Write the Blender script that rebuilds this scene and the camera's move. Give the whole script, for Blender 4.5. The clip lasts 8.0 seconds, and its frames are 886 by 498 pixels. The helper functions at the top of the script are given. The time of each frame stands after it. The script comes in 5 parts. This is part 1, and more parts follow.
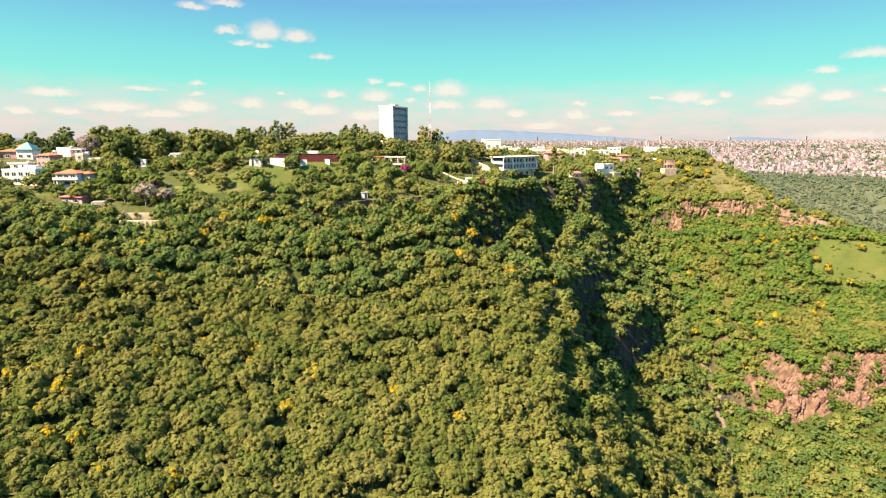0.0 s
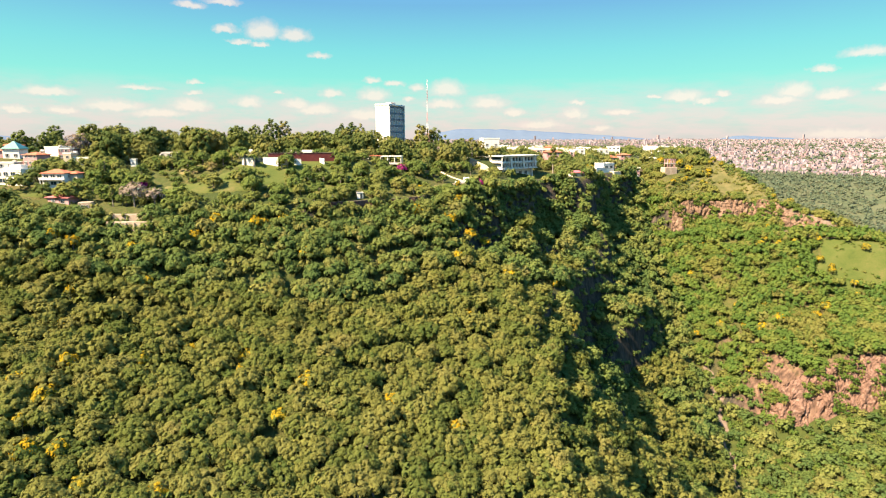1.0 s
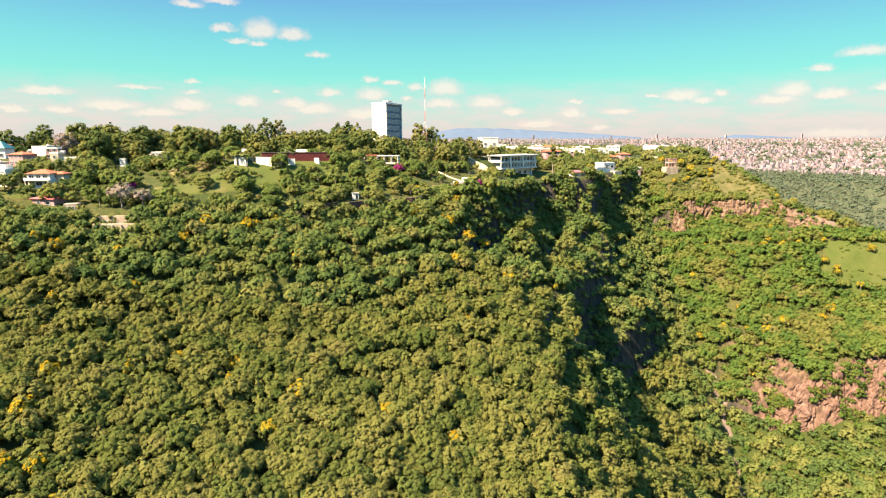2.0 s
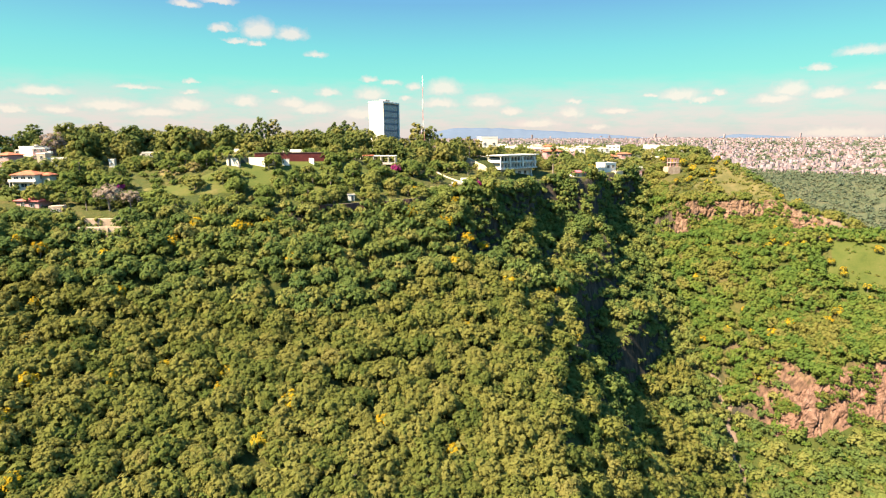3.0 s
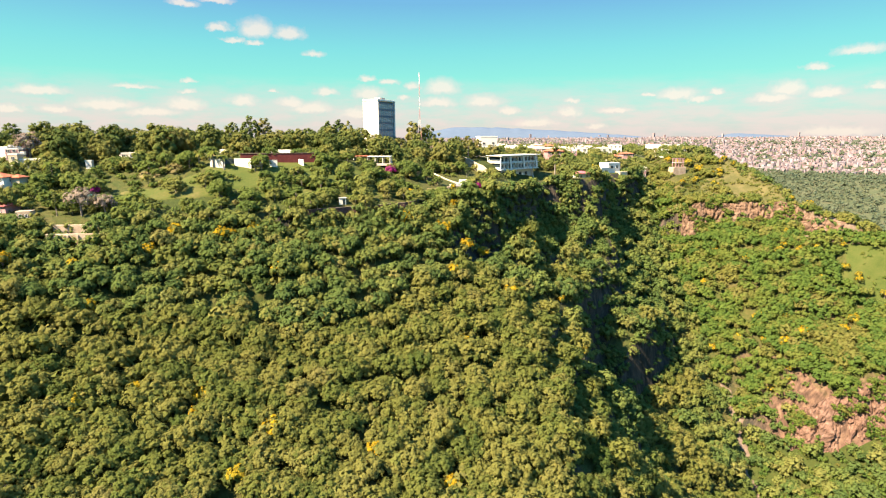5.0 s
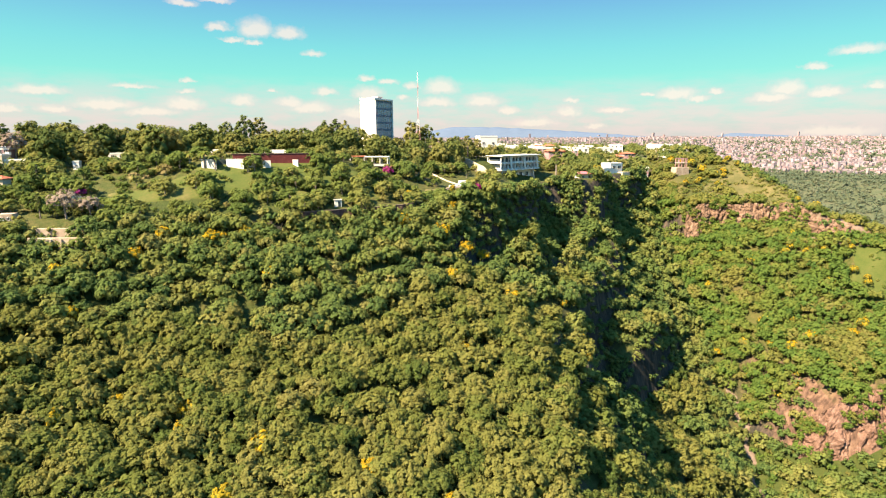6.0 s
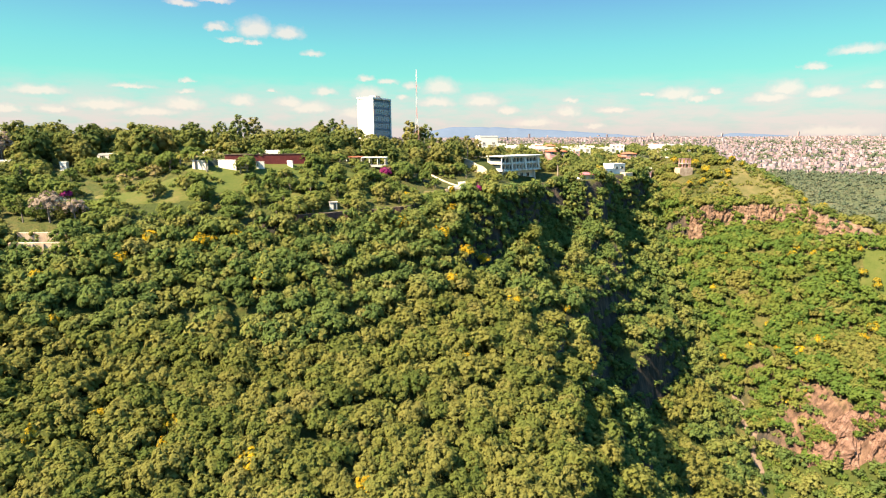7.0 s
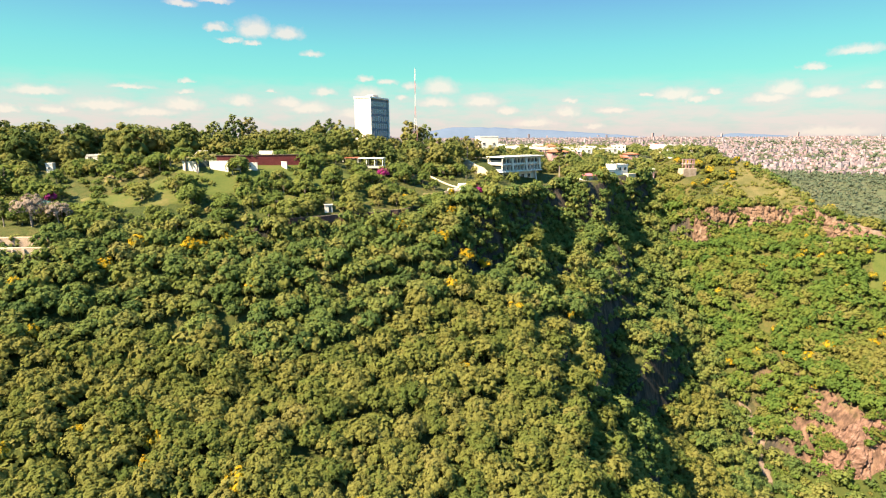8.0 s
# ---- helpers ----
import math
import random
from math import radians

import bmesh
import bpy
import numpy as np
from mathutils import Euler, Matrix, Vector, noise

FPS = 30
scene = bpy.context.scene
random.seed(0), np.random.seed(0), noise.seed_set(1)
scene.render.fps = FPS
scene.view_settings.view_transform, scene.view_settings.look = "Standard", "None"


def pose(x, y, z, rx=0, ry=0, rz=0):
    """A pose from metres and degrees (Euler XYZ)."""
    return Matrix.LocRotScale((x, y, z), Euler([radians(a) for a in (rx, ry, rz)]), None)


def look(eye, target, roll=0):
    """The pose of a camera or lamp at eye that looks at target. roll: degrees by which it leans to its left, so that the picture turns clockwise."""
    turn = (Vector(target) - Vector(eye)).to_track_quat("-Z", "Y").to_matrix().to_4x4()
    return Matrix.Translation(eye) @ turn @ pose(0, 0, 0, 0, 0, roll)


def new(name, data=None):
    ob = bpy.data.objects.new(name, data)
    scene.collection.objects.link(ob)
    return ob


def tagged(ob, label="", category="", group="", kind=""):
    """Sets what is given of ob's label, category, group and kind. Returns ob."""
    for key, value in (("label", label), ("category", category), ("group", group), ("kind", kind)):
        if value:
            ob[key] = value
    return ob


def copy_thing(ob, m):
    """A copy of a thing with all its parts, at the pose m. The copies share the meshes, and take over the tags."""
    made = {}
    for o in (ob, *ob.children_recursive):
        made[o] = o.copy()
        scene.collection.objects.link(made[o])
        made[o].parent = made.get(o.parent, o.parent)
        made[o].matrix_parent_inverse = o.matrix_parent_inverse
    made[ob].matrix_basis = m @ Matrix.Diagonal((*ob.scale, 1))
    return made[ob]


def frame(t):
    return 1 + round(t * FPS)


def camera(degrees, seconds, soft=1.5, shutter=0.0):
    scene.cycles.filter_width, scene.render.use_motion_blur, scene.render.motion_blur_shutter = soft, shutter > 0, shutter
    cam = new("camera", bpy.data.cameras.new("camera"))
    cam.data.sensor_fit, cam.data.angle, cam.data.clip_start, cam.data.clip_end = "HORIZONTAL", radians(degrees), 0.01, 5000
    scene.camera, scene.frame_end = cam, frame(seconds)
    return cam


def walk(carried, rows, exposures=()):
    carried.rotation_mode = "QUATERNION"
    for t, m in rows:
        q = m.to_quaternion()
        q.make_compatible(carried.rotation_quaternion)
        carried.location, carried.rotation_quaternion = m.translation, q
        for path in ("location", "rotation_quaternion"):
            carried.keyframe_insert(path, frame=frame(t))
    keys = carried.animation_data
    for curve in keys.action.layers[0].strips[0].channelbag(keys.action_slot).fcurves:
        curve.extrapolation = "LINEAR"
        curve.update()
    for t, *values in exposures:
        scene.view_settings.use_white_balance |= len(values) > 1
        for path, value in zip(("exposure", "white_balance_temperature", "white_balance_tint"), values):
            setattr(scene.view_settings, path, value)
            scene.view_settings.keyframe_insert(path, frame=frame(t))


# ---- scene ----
# ---- camera ----
cam = camera(78.3, 8.0, soft=1.15)
METRES, EYE, TILT, LEAN, TURN = 45.0, 100.0, -11.3, 0.0, 0.0
ROWS = [
    (0.0, 0.0, 0.0, 0.0, 0.0, 0.0, -0.0),
    (0.5, 0.0018, 0.0532, 0.0093, -0.11, -0.06, 0.03),
    (1.0, 0.0036, 0.1088, 0.0193, -0.21, -0.1, 0.07),
    (1.5, 0.006, 0.1663, 0.0301, -0.3, -0.14, 0.09),
    (3.0, 0.0131, 0.3463, 0.0648, -0.5, -0.2, 0.21),
    (3.5, 0.015, 0.4081, 0.0776, -0.55, -0.21, 0.23),
    (4.0, 0.0171, 0.4704, 0.0907, -0.6, -0.23, 0.25),
    (4.5, 0.019, 0.5334, 0.104, -0.64, -0.25, 0.26),
    (6.0, 0.0251, 0.7248, 0.1425, -0.76, -0.29, 0.31),
    (6.5, 0.027, 0.7887, 0.1556, -0.79, -0.3, 0.31),
    (7.0, 0.0291, 0.8526, 0.1686, -0.81, -0.29, 0.32),
    (7.5, 0.0312, 0.9165, 0.1813, -0.83, -0.28, 0.33),
    (8.0, 0.033, 0.9804, 0.1939, -0.86, -0.26, 0.35),
]
walk(cam, [(t, pose(0, 0, EYE, TILT, LEAN, TURN) @ pose(METRES * x, METRES * y, METRES * z, 90 + pitch, roll, yaw)) for t, x, y, z, yaw, pitch, roll in ROWS],
     exposures=[(0.0, 2.68), (8.0, 2.68)])

# ---- sun and sky ----
SUN_AZIMUTH, SUN_HEIGHT = -121.0, 47.0  # degrees: from straight ahead, to the right; above the horizon
sun = new("sun", bpy.data.lights.new("sun", "SUN"))
sun.data.energy, sun.data.angle, sun.data.color = 5.0, radians(0.5), (1.0, 0.82, 0.54)
a, e = radians(SUN_AZIMUTH), radians(SUN_HEIGHT)
sun.matrix_world = look((0, 0, 300), (-300 * math.sin(a) * math.cos(e), -300 * math.cos(a) * math.cos(e), 300 - 300 * math.sin(e)))

world = bpy.data.worlds.new("sky")
scene.world = world
world.use_nodes = True
wt = world.node_tree
wt.nodes.clear()


def nd(tree, kind, **inputs):
    """A node with its inputs set: values, or sockets to link."""
    node = tree.nodes.new(kind)
    for key, value in inputs.items():
        put(tree, node, int(key[1:]), value)
    return node


def put(tree, node, i, value):
    if isinstance(value, bpy.types.NodeSocket):
        tree.links.new(value, node.inputs[i])
    else:
        node.inputs[i].default_value = value


def maths(tree, op, a, b=0.0, clamp=False):
    node = nd(tree, "ShaderNodeMath", i0=a, i1=b)
    node.operation, node.use_clamp = op, clamp
    return node.outputs[0]


def ramp(tree, fac, stops, smooth=False):
    node = nd(tree, "ShaderNodeValToRGB", i0=fac)
    el = node.color_ramp.elements
    while len(el) < len(stops):
        el.new(0.5)
    for spot, (p, c) in zip(el, stops):
        spot.position, spot.color = p, (*c, 1)
    node.color_ramp.interpolation = "EASE" if smooth else "LINEAR"
    return node.outputs[0]


def mixed(tree, fac, a, b, blend="MIX"):
    node = tree.nodes.new("ShaderNodeMix")
    node.data_type, node.blend_type = "RGBA", blend
    put(tree, node, 0, fac), put(tree, node, 6, a), put(tree, node, 7, b)
    return node.outputs[2]


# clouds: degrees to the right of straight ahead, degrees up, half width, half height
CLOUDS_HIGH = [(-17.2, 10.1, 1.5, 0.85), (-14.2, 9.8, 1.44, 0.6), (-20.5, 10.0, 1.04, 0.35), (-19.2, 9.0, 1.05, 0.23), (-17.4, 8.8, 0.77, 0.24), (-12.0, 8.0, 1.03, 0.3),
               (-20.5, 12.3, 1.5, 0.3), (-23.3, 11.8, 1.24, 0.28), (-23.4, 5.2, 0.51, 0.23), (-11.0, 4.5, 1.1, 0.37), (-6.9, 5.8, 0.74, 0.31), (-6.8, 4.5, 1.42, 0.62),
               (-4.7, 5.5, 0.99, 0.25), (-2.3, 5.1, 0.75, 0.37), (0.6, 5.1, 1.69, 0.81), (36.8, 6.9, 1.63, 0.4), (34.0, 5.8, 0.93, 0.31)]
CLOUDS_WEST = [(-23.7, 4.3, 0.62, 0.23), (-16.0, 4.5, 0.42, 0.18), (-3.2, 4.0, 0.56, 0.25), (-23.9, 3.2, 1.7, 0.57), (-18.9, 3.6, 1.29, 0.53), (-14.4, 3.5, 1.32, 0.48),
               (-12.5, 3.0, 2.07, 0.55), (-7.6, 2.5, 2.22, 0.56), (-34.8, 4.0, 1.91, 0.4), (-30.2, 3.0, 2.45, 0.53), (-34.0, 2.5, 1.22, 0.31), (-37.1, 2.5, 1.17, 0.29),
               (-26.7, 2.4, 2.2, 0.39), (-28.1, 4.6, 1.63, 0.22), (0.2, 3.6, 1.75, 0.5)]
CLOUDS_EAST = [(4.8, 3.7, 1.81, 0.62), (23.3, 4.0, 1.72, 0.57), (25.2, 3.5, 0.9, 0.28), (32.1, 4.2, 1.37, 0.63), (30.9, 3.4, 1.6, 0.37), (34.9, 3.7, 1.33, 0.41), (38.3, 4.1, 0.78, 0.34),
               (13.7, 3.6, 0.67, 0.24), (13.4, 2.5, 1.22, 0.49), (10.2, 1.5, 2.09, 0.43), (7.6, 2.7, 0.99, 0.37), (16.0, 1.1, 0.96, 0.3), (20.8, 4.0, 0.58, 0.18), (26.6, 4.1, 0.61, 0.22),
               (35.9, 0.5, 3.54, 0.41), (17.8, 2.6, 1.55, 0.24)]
SKY_LEVEL = 0.1645
sky = wt.nodes.new("ShaderNodeTexSky")
sky.sky_type, sky.sun_disc = "NISHITA", False
sky.sun_elevation, sky.sun_rotation = radians(SUN_HEIGHT), radians(SUN_AZIMUTH)
way = nd(wt, "ShaderNodeTexCoord").outputs["Generated"]
xyz = nd(wt, "ShaderNodeSeparateXYZ", i0=way)
across = maths(wt, "MULTIPLY", maths(wt, "ARCTAN2", xyz.outputs[0], xyz.outputs[1]), 57.2958)
above = maths(wt, "MULTIPLY", maths(wt, "ARCSINE", xyz.outputs[2]), 57.2958)
spot = nd(wt, "ShaderNodeCombineXYZ", i0=across, i1=above, i2=0.0).outputs[0]
ragged = nd(wt, "ShaderNodeTexNoise", i0=spot, i2=1.25, i3=4.0, i4=0.6)
shift = nd(wt, "ShaderNodeVectorMath", i0=ragged.outputs["Color"], i1=(0.5, 0.5, 0.5))
shift.operation = "SUBTRACT"
shift = nd(wt, "ShaderNodeVectorMath", i0=shift.outputs[0], i1=(1.7, 0.8, 0.0))
shift.operation = "MULTIPLY"
torn = nd(wt, "ShaderNodeVectorMath", i0=spot, i1=shift.outputs[0]).outputs[0]
cover = None
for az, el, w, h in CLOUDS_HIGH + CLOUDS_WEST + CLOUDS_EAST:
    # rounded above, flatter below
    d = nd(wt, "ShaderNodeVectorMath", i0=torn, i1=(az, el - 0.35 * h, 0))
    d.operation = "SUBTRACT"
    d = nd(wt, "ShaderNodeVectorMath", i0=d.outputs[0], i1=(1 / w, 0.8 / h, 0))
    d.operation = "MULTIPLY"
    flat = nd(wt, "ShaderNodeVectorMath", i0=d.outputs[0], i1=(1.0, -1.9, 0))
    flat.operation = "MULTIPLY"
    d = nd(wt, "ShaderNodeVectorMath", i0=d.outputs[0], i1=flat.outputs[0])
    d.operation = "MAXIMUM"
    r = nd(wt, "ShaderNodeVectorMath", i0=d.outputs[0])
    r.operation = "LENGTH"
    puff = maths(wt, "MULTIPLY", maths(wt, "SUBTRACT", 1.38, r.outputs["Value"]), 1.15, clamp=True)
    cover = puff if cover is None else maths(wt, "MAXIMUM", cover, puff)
# a low band of thin cloud all round the horizon
stretched = nd(wt, "ShaderNodeVectorMath", i0=spot, i1=(0.16, 0.62, 0.0))
stretched.operation = "MULTIPLY"
thin = nd(wt, "ShaderNodeTexNoise", i0=stretched.outputs[0], i2=1.7, i3=5.0, i4=0.6).outputs[0]
band = nd(wt, "ShaderNodeMapRange", i0=above, i1=6.0, i2=1.5, i3=0.0, i4=1.0).outputs[0]
low = maths(wt, "MULTIPLY", maths(wt, "MULTIPLY", maths(wt, "SUBTRACT", thin, 0.33), 4.0, clamp=True), band)
height = nd(wt, "ShaderNodeMapRange", i0=above, i1=-10.0, i2=90.0, i3=0.0, i4=1.0).outputs[0]
tone = ramp(wt, height, [(0.0, (0.40, 0.50, 0.45)), (0.10, (0.68, 0.65, 0.61)), (0.128, (0.50, 0.78, 0.68)), (0.155, (0.24, 0.84, 0.70)), (0.185, (0.19, 0.73, 0.73)),
                         (0.228, (0.15, 0.46, 0.74)), (0.4, (0.32, 1.12, 2.10)), (1.0, (0.33, 1.16, 2.20))])
lit = mixed(wt, maths(wt, "MULTIPLY", low, 0.8), tone, (0.84, 0.70, 0.66, 1))
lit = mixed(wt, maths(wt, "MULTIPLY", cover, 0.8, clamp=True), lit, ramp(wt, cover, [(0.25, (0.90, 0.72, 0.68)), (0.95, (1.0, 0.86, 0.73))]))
graded = nd(wt, "ShaderNodeBackground", i0=lit, i1=SKY_LEVEL)
open_sky = nd(wt, "ShaderNodeBackground", i0=sky.outputs[0], i1=0.03)
both = nd(wt, "ShaderNodeMixShader", i0=0.88, i1=open_sky.outputs[0], i2=graded.outputs[0])
wt.links.new(both.outputs[0], nd(wt, "ShaderNodeOutputWorld").inputs[0])

# ---- materials ----


def material(name):
    m = bpy.data.materials.new(name)
    m.use_nodes = True
    t = m.node_tree
    t.nodes.clear()
    out = t.nodes.new("ShaderNodeOutputMaterial")
    return m, t, out


def relief(t, height, strength, distance):
    b = t.nodes.new("ShaderNodeBump")
    b.inputs["Strength"].default_value, b.inputs["Distance"].default_value = strength, distance
    t.links.new(height, b.inputs["Height"])
    return b.outputs[0]


def where(t):
    return nd(t, "ShaderNodeNewGeometry").outputs["Position"]


def surface(name, stops, scale=1.0, rough=0.8, fine=8.0, bump=0.3, depth=0.05, metal=0.0, source="noise"):
    """A worn surface: a ramp of colours over broad noise, with fine grain and relief. source: noise, object or island."""
    m, t, out = material(name)
    broad = nd(t, "ShaderNodeTexNoise", i0=where(t), i2=scale, i3=5.0, i4=0.6)
    grain = nd(t, "ShaderNodeTexNoise", i0=where(t), i2=scale * fine, i3=4.0, i4=0.6)
    fac = maths(t, "ADD", maths(t, "MULTIPLY", broad.outputs[0], 0.65), maths(t, "MULTIPLY", grain.outputs[0], 0.35))
    fac = nd(t, "ShaderNodeMapRange", i0=fac, i1=0.3, i2=0.7, i3=0.0, i4=1.0).outputs[0]
    if source == "object":
        fac = maths(t, "ADD", maths(t, "MULTIPLY", fac, 0.3), maths(t, "MULTIPLY", nd(t, "ShaderNodeObjectInfo").outputs["Random"], 0.7))
    if source == "island":
        fac = maths(t, "ADD", maths(t, "MULTIPLY", fac, 0.15), maths(t, "MULTIPLY", nd(t, "ShaderNodeNewGeometry").outputs["Random Per Island"], 0.85))
    p = t.nodes.new("ShaderNodeBsdfPrincipled")
    p.inputs["Roughness"].default_value, p.inputs["Metallic"].default_value = rough, metal
    p.inputs["Specular IOR Level"].default_value = 0.1 if rough > 0.84 else 0.5
    t.links.new(ramp(t, fac, stops), p.inputs["Base Color"])
    if bump:
        t.links.new(relief(t, grain.outputs[0], bump, depth), p.inputs["Normal"])
    t.links.new(p.outputs[0], out.inputs[0])
    return m


def foliage(name, stops, source="tint", leafy=3.4, through_light=0.42):
    """Leaves: one tone for each tree from its own tint, with sprigs lighter and darker, and some light through them."""
    m, t, out = material(name)
    if source == "tint":
        fac = nd(t, "ShaderNodeAttribute")
        fac.attribute_name = "tint"
        fac = fac.outputs["Fac"]
    else:
        fac = nd(t, "ShaderNodeObjectInfo").outputs["Random"]
    pos = where(t)
    patch = nd(t, "ShaderNodeTexNoise", i0=pos, i2=0.09, i3=3.0, i4=0.6).outputs[0]
    fac = maths(t, "ADD", maths(t, "MULTIPLY", fac, 0.78), maths(t, "MULTIPLY", maths(t, "SUBTRACT", patch, 0.36), 0.6), clamp=True)
    tone = ramp(t, fac, stops)
    leaves = nd(t, "ShaderNodeTexNoise", i0=pos, i2=leafy, i3=3.0, i4=0.7).outputs[0]
    value = nd(t, "ShaderNodeMapRange", i0=leaves, i1=0.3, i2=0.7, i3=0.80, i4=1.24).outputs[0]
    tone = mixed(t, 1.0, tone, nd(t, "ShaderNodeCombineXYZ", i0=value, i1=value, i2=value).outputs[0], "MULTIPLY")
    bumps = relief(t, leaves, 0.8, 0.5)
    d = nd(t, "ShaderNodeBsdfDiffuse", i0=tone)
    t.links.new(bumps, d.inputs["Normal"])
    s = nd(t, "ShaderNodeBsdfTranslucent", i0=tone)
    both = nd(t, "ShaderNodeMixShader", i0=through_light, i1=d.outputs[0], i2=s.outputs[0])
    t.links.new(both.outputs[0], out.inputs[0])
    return m


OLIVE = [(0.00, (0.066, 0.091, 0.024)), (0.30, (0.112, 0.123, 0.032)), (0.55, (0.141, 0.139, 0.038)), (0.80, (0.152, 0.145, 0.042)), (1.00, (0.165, 0.145, 0.050))]
GREEN = [(0.00, (0.058, 0.082, 0.027)), (0.35, (0.095, 0.114, 0.034)), (0.65, (0.132, 0.138, 0.041)), (0.88, (0.162, 0.148, 0.049)), (1.00, (0.172, 0.128, 0.062))]
DEEP = [(0.00, (0.050, 0.079, 0.027)), (0.35, (0.084, 0.114, 0.033)), (0.65, (0.122, 0.138, 0.039)), (0.88, (0.154, 0.148, 0.047)), (1.00, (0.152, 0.122, 0.055))]
BRIGHT = [(0.00, (0.054, 0.095, 0.024)), (0.40, (0.085, 0.123, 0.027)), (0.70, (0.116, 0.134, 0.032)), (0.90, (0.145, 0.130, 0.042)), (1.00, (0.160, 0.118, 0.064))]
GARDEN = [(0.00, (0.070, 0.100, 0.028)), (0.35, (0.104, 0.132, 0.035)), (0.65, (0.138, 0.150, 0.041)), (0.88, (0.166, 0.154, 0.048)), (1.00, (0.186, 0.140, 0.066))]
# far leaves: haze is put into the colour, greyer and bluer than near ones
HAZY = [(0.0, (0.074, 0.100, 0.068)), (0.6, (0.096, 0.114, 0.074)), (1.0, (0.124, 0.124, 0.084))]
YELLOW = [(0.0, (0.290, 0.185, 0.014)), (0.5, (0.360, 0.245, 0.017)), (1.0, (0.235, 0.190, 0.024))]
leaf_olive = foliage("leaf_olive", OLIVE)
leaf_olive_single = foliage("leaf_olive_single", OLIVE, "object")
leaf_green = foliage("leaf_green", GREEN)
leaf_green_single = foliage("leaf_green_single", GREEN, "object")
leaf_garden = foliage("leaf_garden", GARDEN)
leaf_garden_single = foliage("leaf_garden_single", GARDEN, "object")
leaf_deep = foliage("leaf_deep", DEEP, through_light=0.33)
leaf_bright = foliage("leaf_bright", BRIGHT)
leaf_hazy = foliage("leaf_hazy", HAZY)
blossom_yellow = foliage("blossom_yellow", YELLOW, "object")
bark = surface("bark", [(0.0, (0.090, 0.073, 0.060)), (1.0, (0.216, 0.184, 0.168))], 1.5, 0.9)
white_wall = surface("white_wall", [(0.0, (0.404, 0.372, 0.342)), (1.0, (0.547, 0.509, 0.475))], 0.12, 0.75, bump=0.1)
concrete = surface("concrete", [(0.0, (0.244, 0.216, 0.200)), (1.0, (0.354, 0.312, 0.284))], 0.3, 0.85)
# pinkish house walls, with bluish haze of the far city mixed into the tones
city_hazed = surface("city_hazed", [(0.0, (0.200, 0.166, 0.192)), (0.25, (0.190, 0.138, 0.150)), (0.45, (0.150, 0.100, 0.110)), (0.6, (0.250, 0.215, 0.245)), (0.8, (0.106, 0.088, 0.105)), (1.0, (0.182, 0.138, 0.152))], 0.05, 0.85, bump=0.0, source="island")


def glass(name, tone, rough=0.08):
    m, t, out = material(name)
    p = t.nodes.new("ShaderNodeBsdfPrincipled")
    cloud = nd(t, "ShaderNodeTexNoise", i0=where(t), i2=0.7, i3=3.0).outputs[0]
    t.links.new(mixed(t, cloud, (*[c * 0.7 for c in tone], 1), (*tone, 1)), p.inputs["Base Color"])
    p.inputs["Roughness"].default_value, p.inputs["Metallic"].default_value = rough, 0.25
    t.links.new(p.outputs[0], out.inputs[0])
    return m


dark_glass = glass("dark_glass", (0.10, 0.19, 0.24))
spandrel_grey = surface("spandrel_grey", [(0.0, (0.027, 0.053, 0.084)), (1.0, (0.041, 0.073, 0.114))], 0.5, 0.6, bump=0.1)
mast_pink = surface("mast_pink", [(0.0, (0.324, 0.126, 0.132)), (1.0, (0.396, 0.194, 0.204))], 0.5, 0.6, bump=0.1)


tile = surface("roof_tile", [(0.0, (0.176, 0.050, 0.030)), (0.5, (0.243, 0.081, 0.046)), (1.0, (0.297, 0.129, 0.084))], 0.8, 0.85, bump=0.6, depth=0.15)
cream_wall = surface("cream_wall", [(0.0, (0.297, 0.242, 0.177)), (1.0, (0.381, 0.321, 0.250))], 0.15, 0.85, bump=0.1)
pink_wall = surface("pink_wall", [(0.0, (0.234, 0.128, 0.130)), (1.0, (0.307, 0.186, 0.194))], 0.15, 0.85, bump=0.1)
maroon = surface("maroon_clay", [(0.0, (0.068, 0.017, 0.019)), (0.6, (0.108, 0.027, 0.026)), (1.0, (0.180, 0.068, 0.060))], 0.25, 0.9)
green_roof = surface("green_roof", [(0.0, (0.013, 0.078, 0.072)), (1.0, (0.027, 0.116, 0.108))], 0.3, 0.5, bump=0.1)
dark_screen = surface("dark_screen", [(0.0, (0.011, 0.019, 0.017)), (1.0, (0.027, 0.044, 0.036))], 0.5, 0.7)
red_paint = surface("red_paint", [(0.0, (0.230, 0.050, 0.050)), (1.0, (0.284, 0.088, 0.088))], 0.5, 0.6, bump=0.1)
mast_white = surface("mast_white", [(0.0, (0.430, 0.372, 0.366)), (1.0, (0.520, 0.461, 0.465))], 0.5, 0.5, bump=0.1)
old_stone = surface("old_stone", [(0.0, (0.164, 0.118, 0.087)), (0.5, (0.267, 0.203, 0.155)), (1.0, (0.356, 0.286, 0.233))], 0.5, 0.9, bump=0.5, depth=0.15)
lawn_grass = surface("lawn_grass", [(0.0, (0.026, 0.040, 0.009)), (0.5, (0.044, 0.053, 0.012)), (0.75, (0.064, 0.060, 0.019)), (1.0, (0.092, 0.073, 0.031))], 0.09, 0.95, fine=14.0, bump=0.6, depth=0.2)
dry_grass = surface("dry_grass", [(0.0, (0.067, 0.056, 0.024)), (0.5, (0.101, 0.080, 0.036)), (1.0, (0.064, 0.069, 0.024))], 0.12, 0.95, fine=12.0, bump=0.6, depth=0.2)
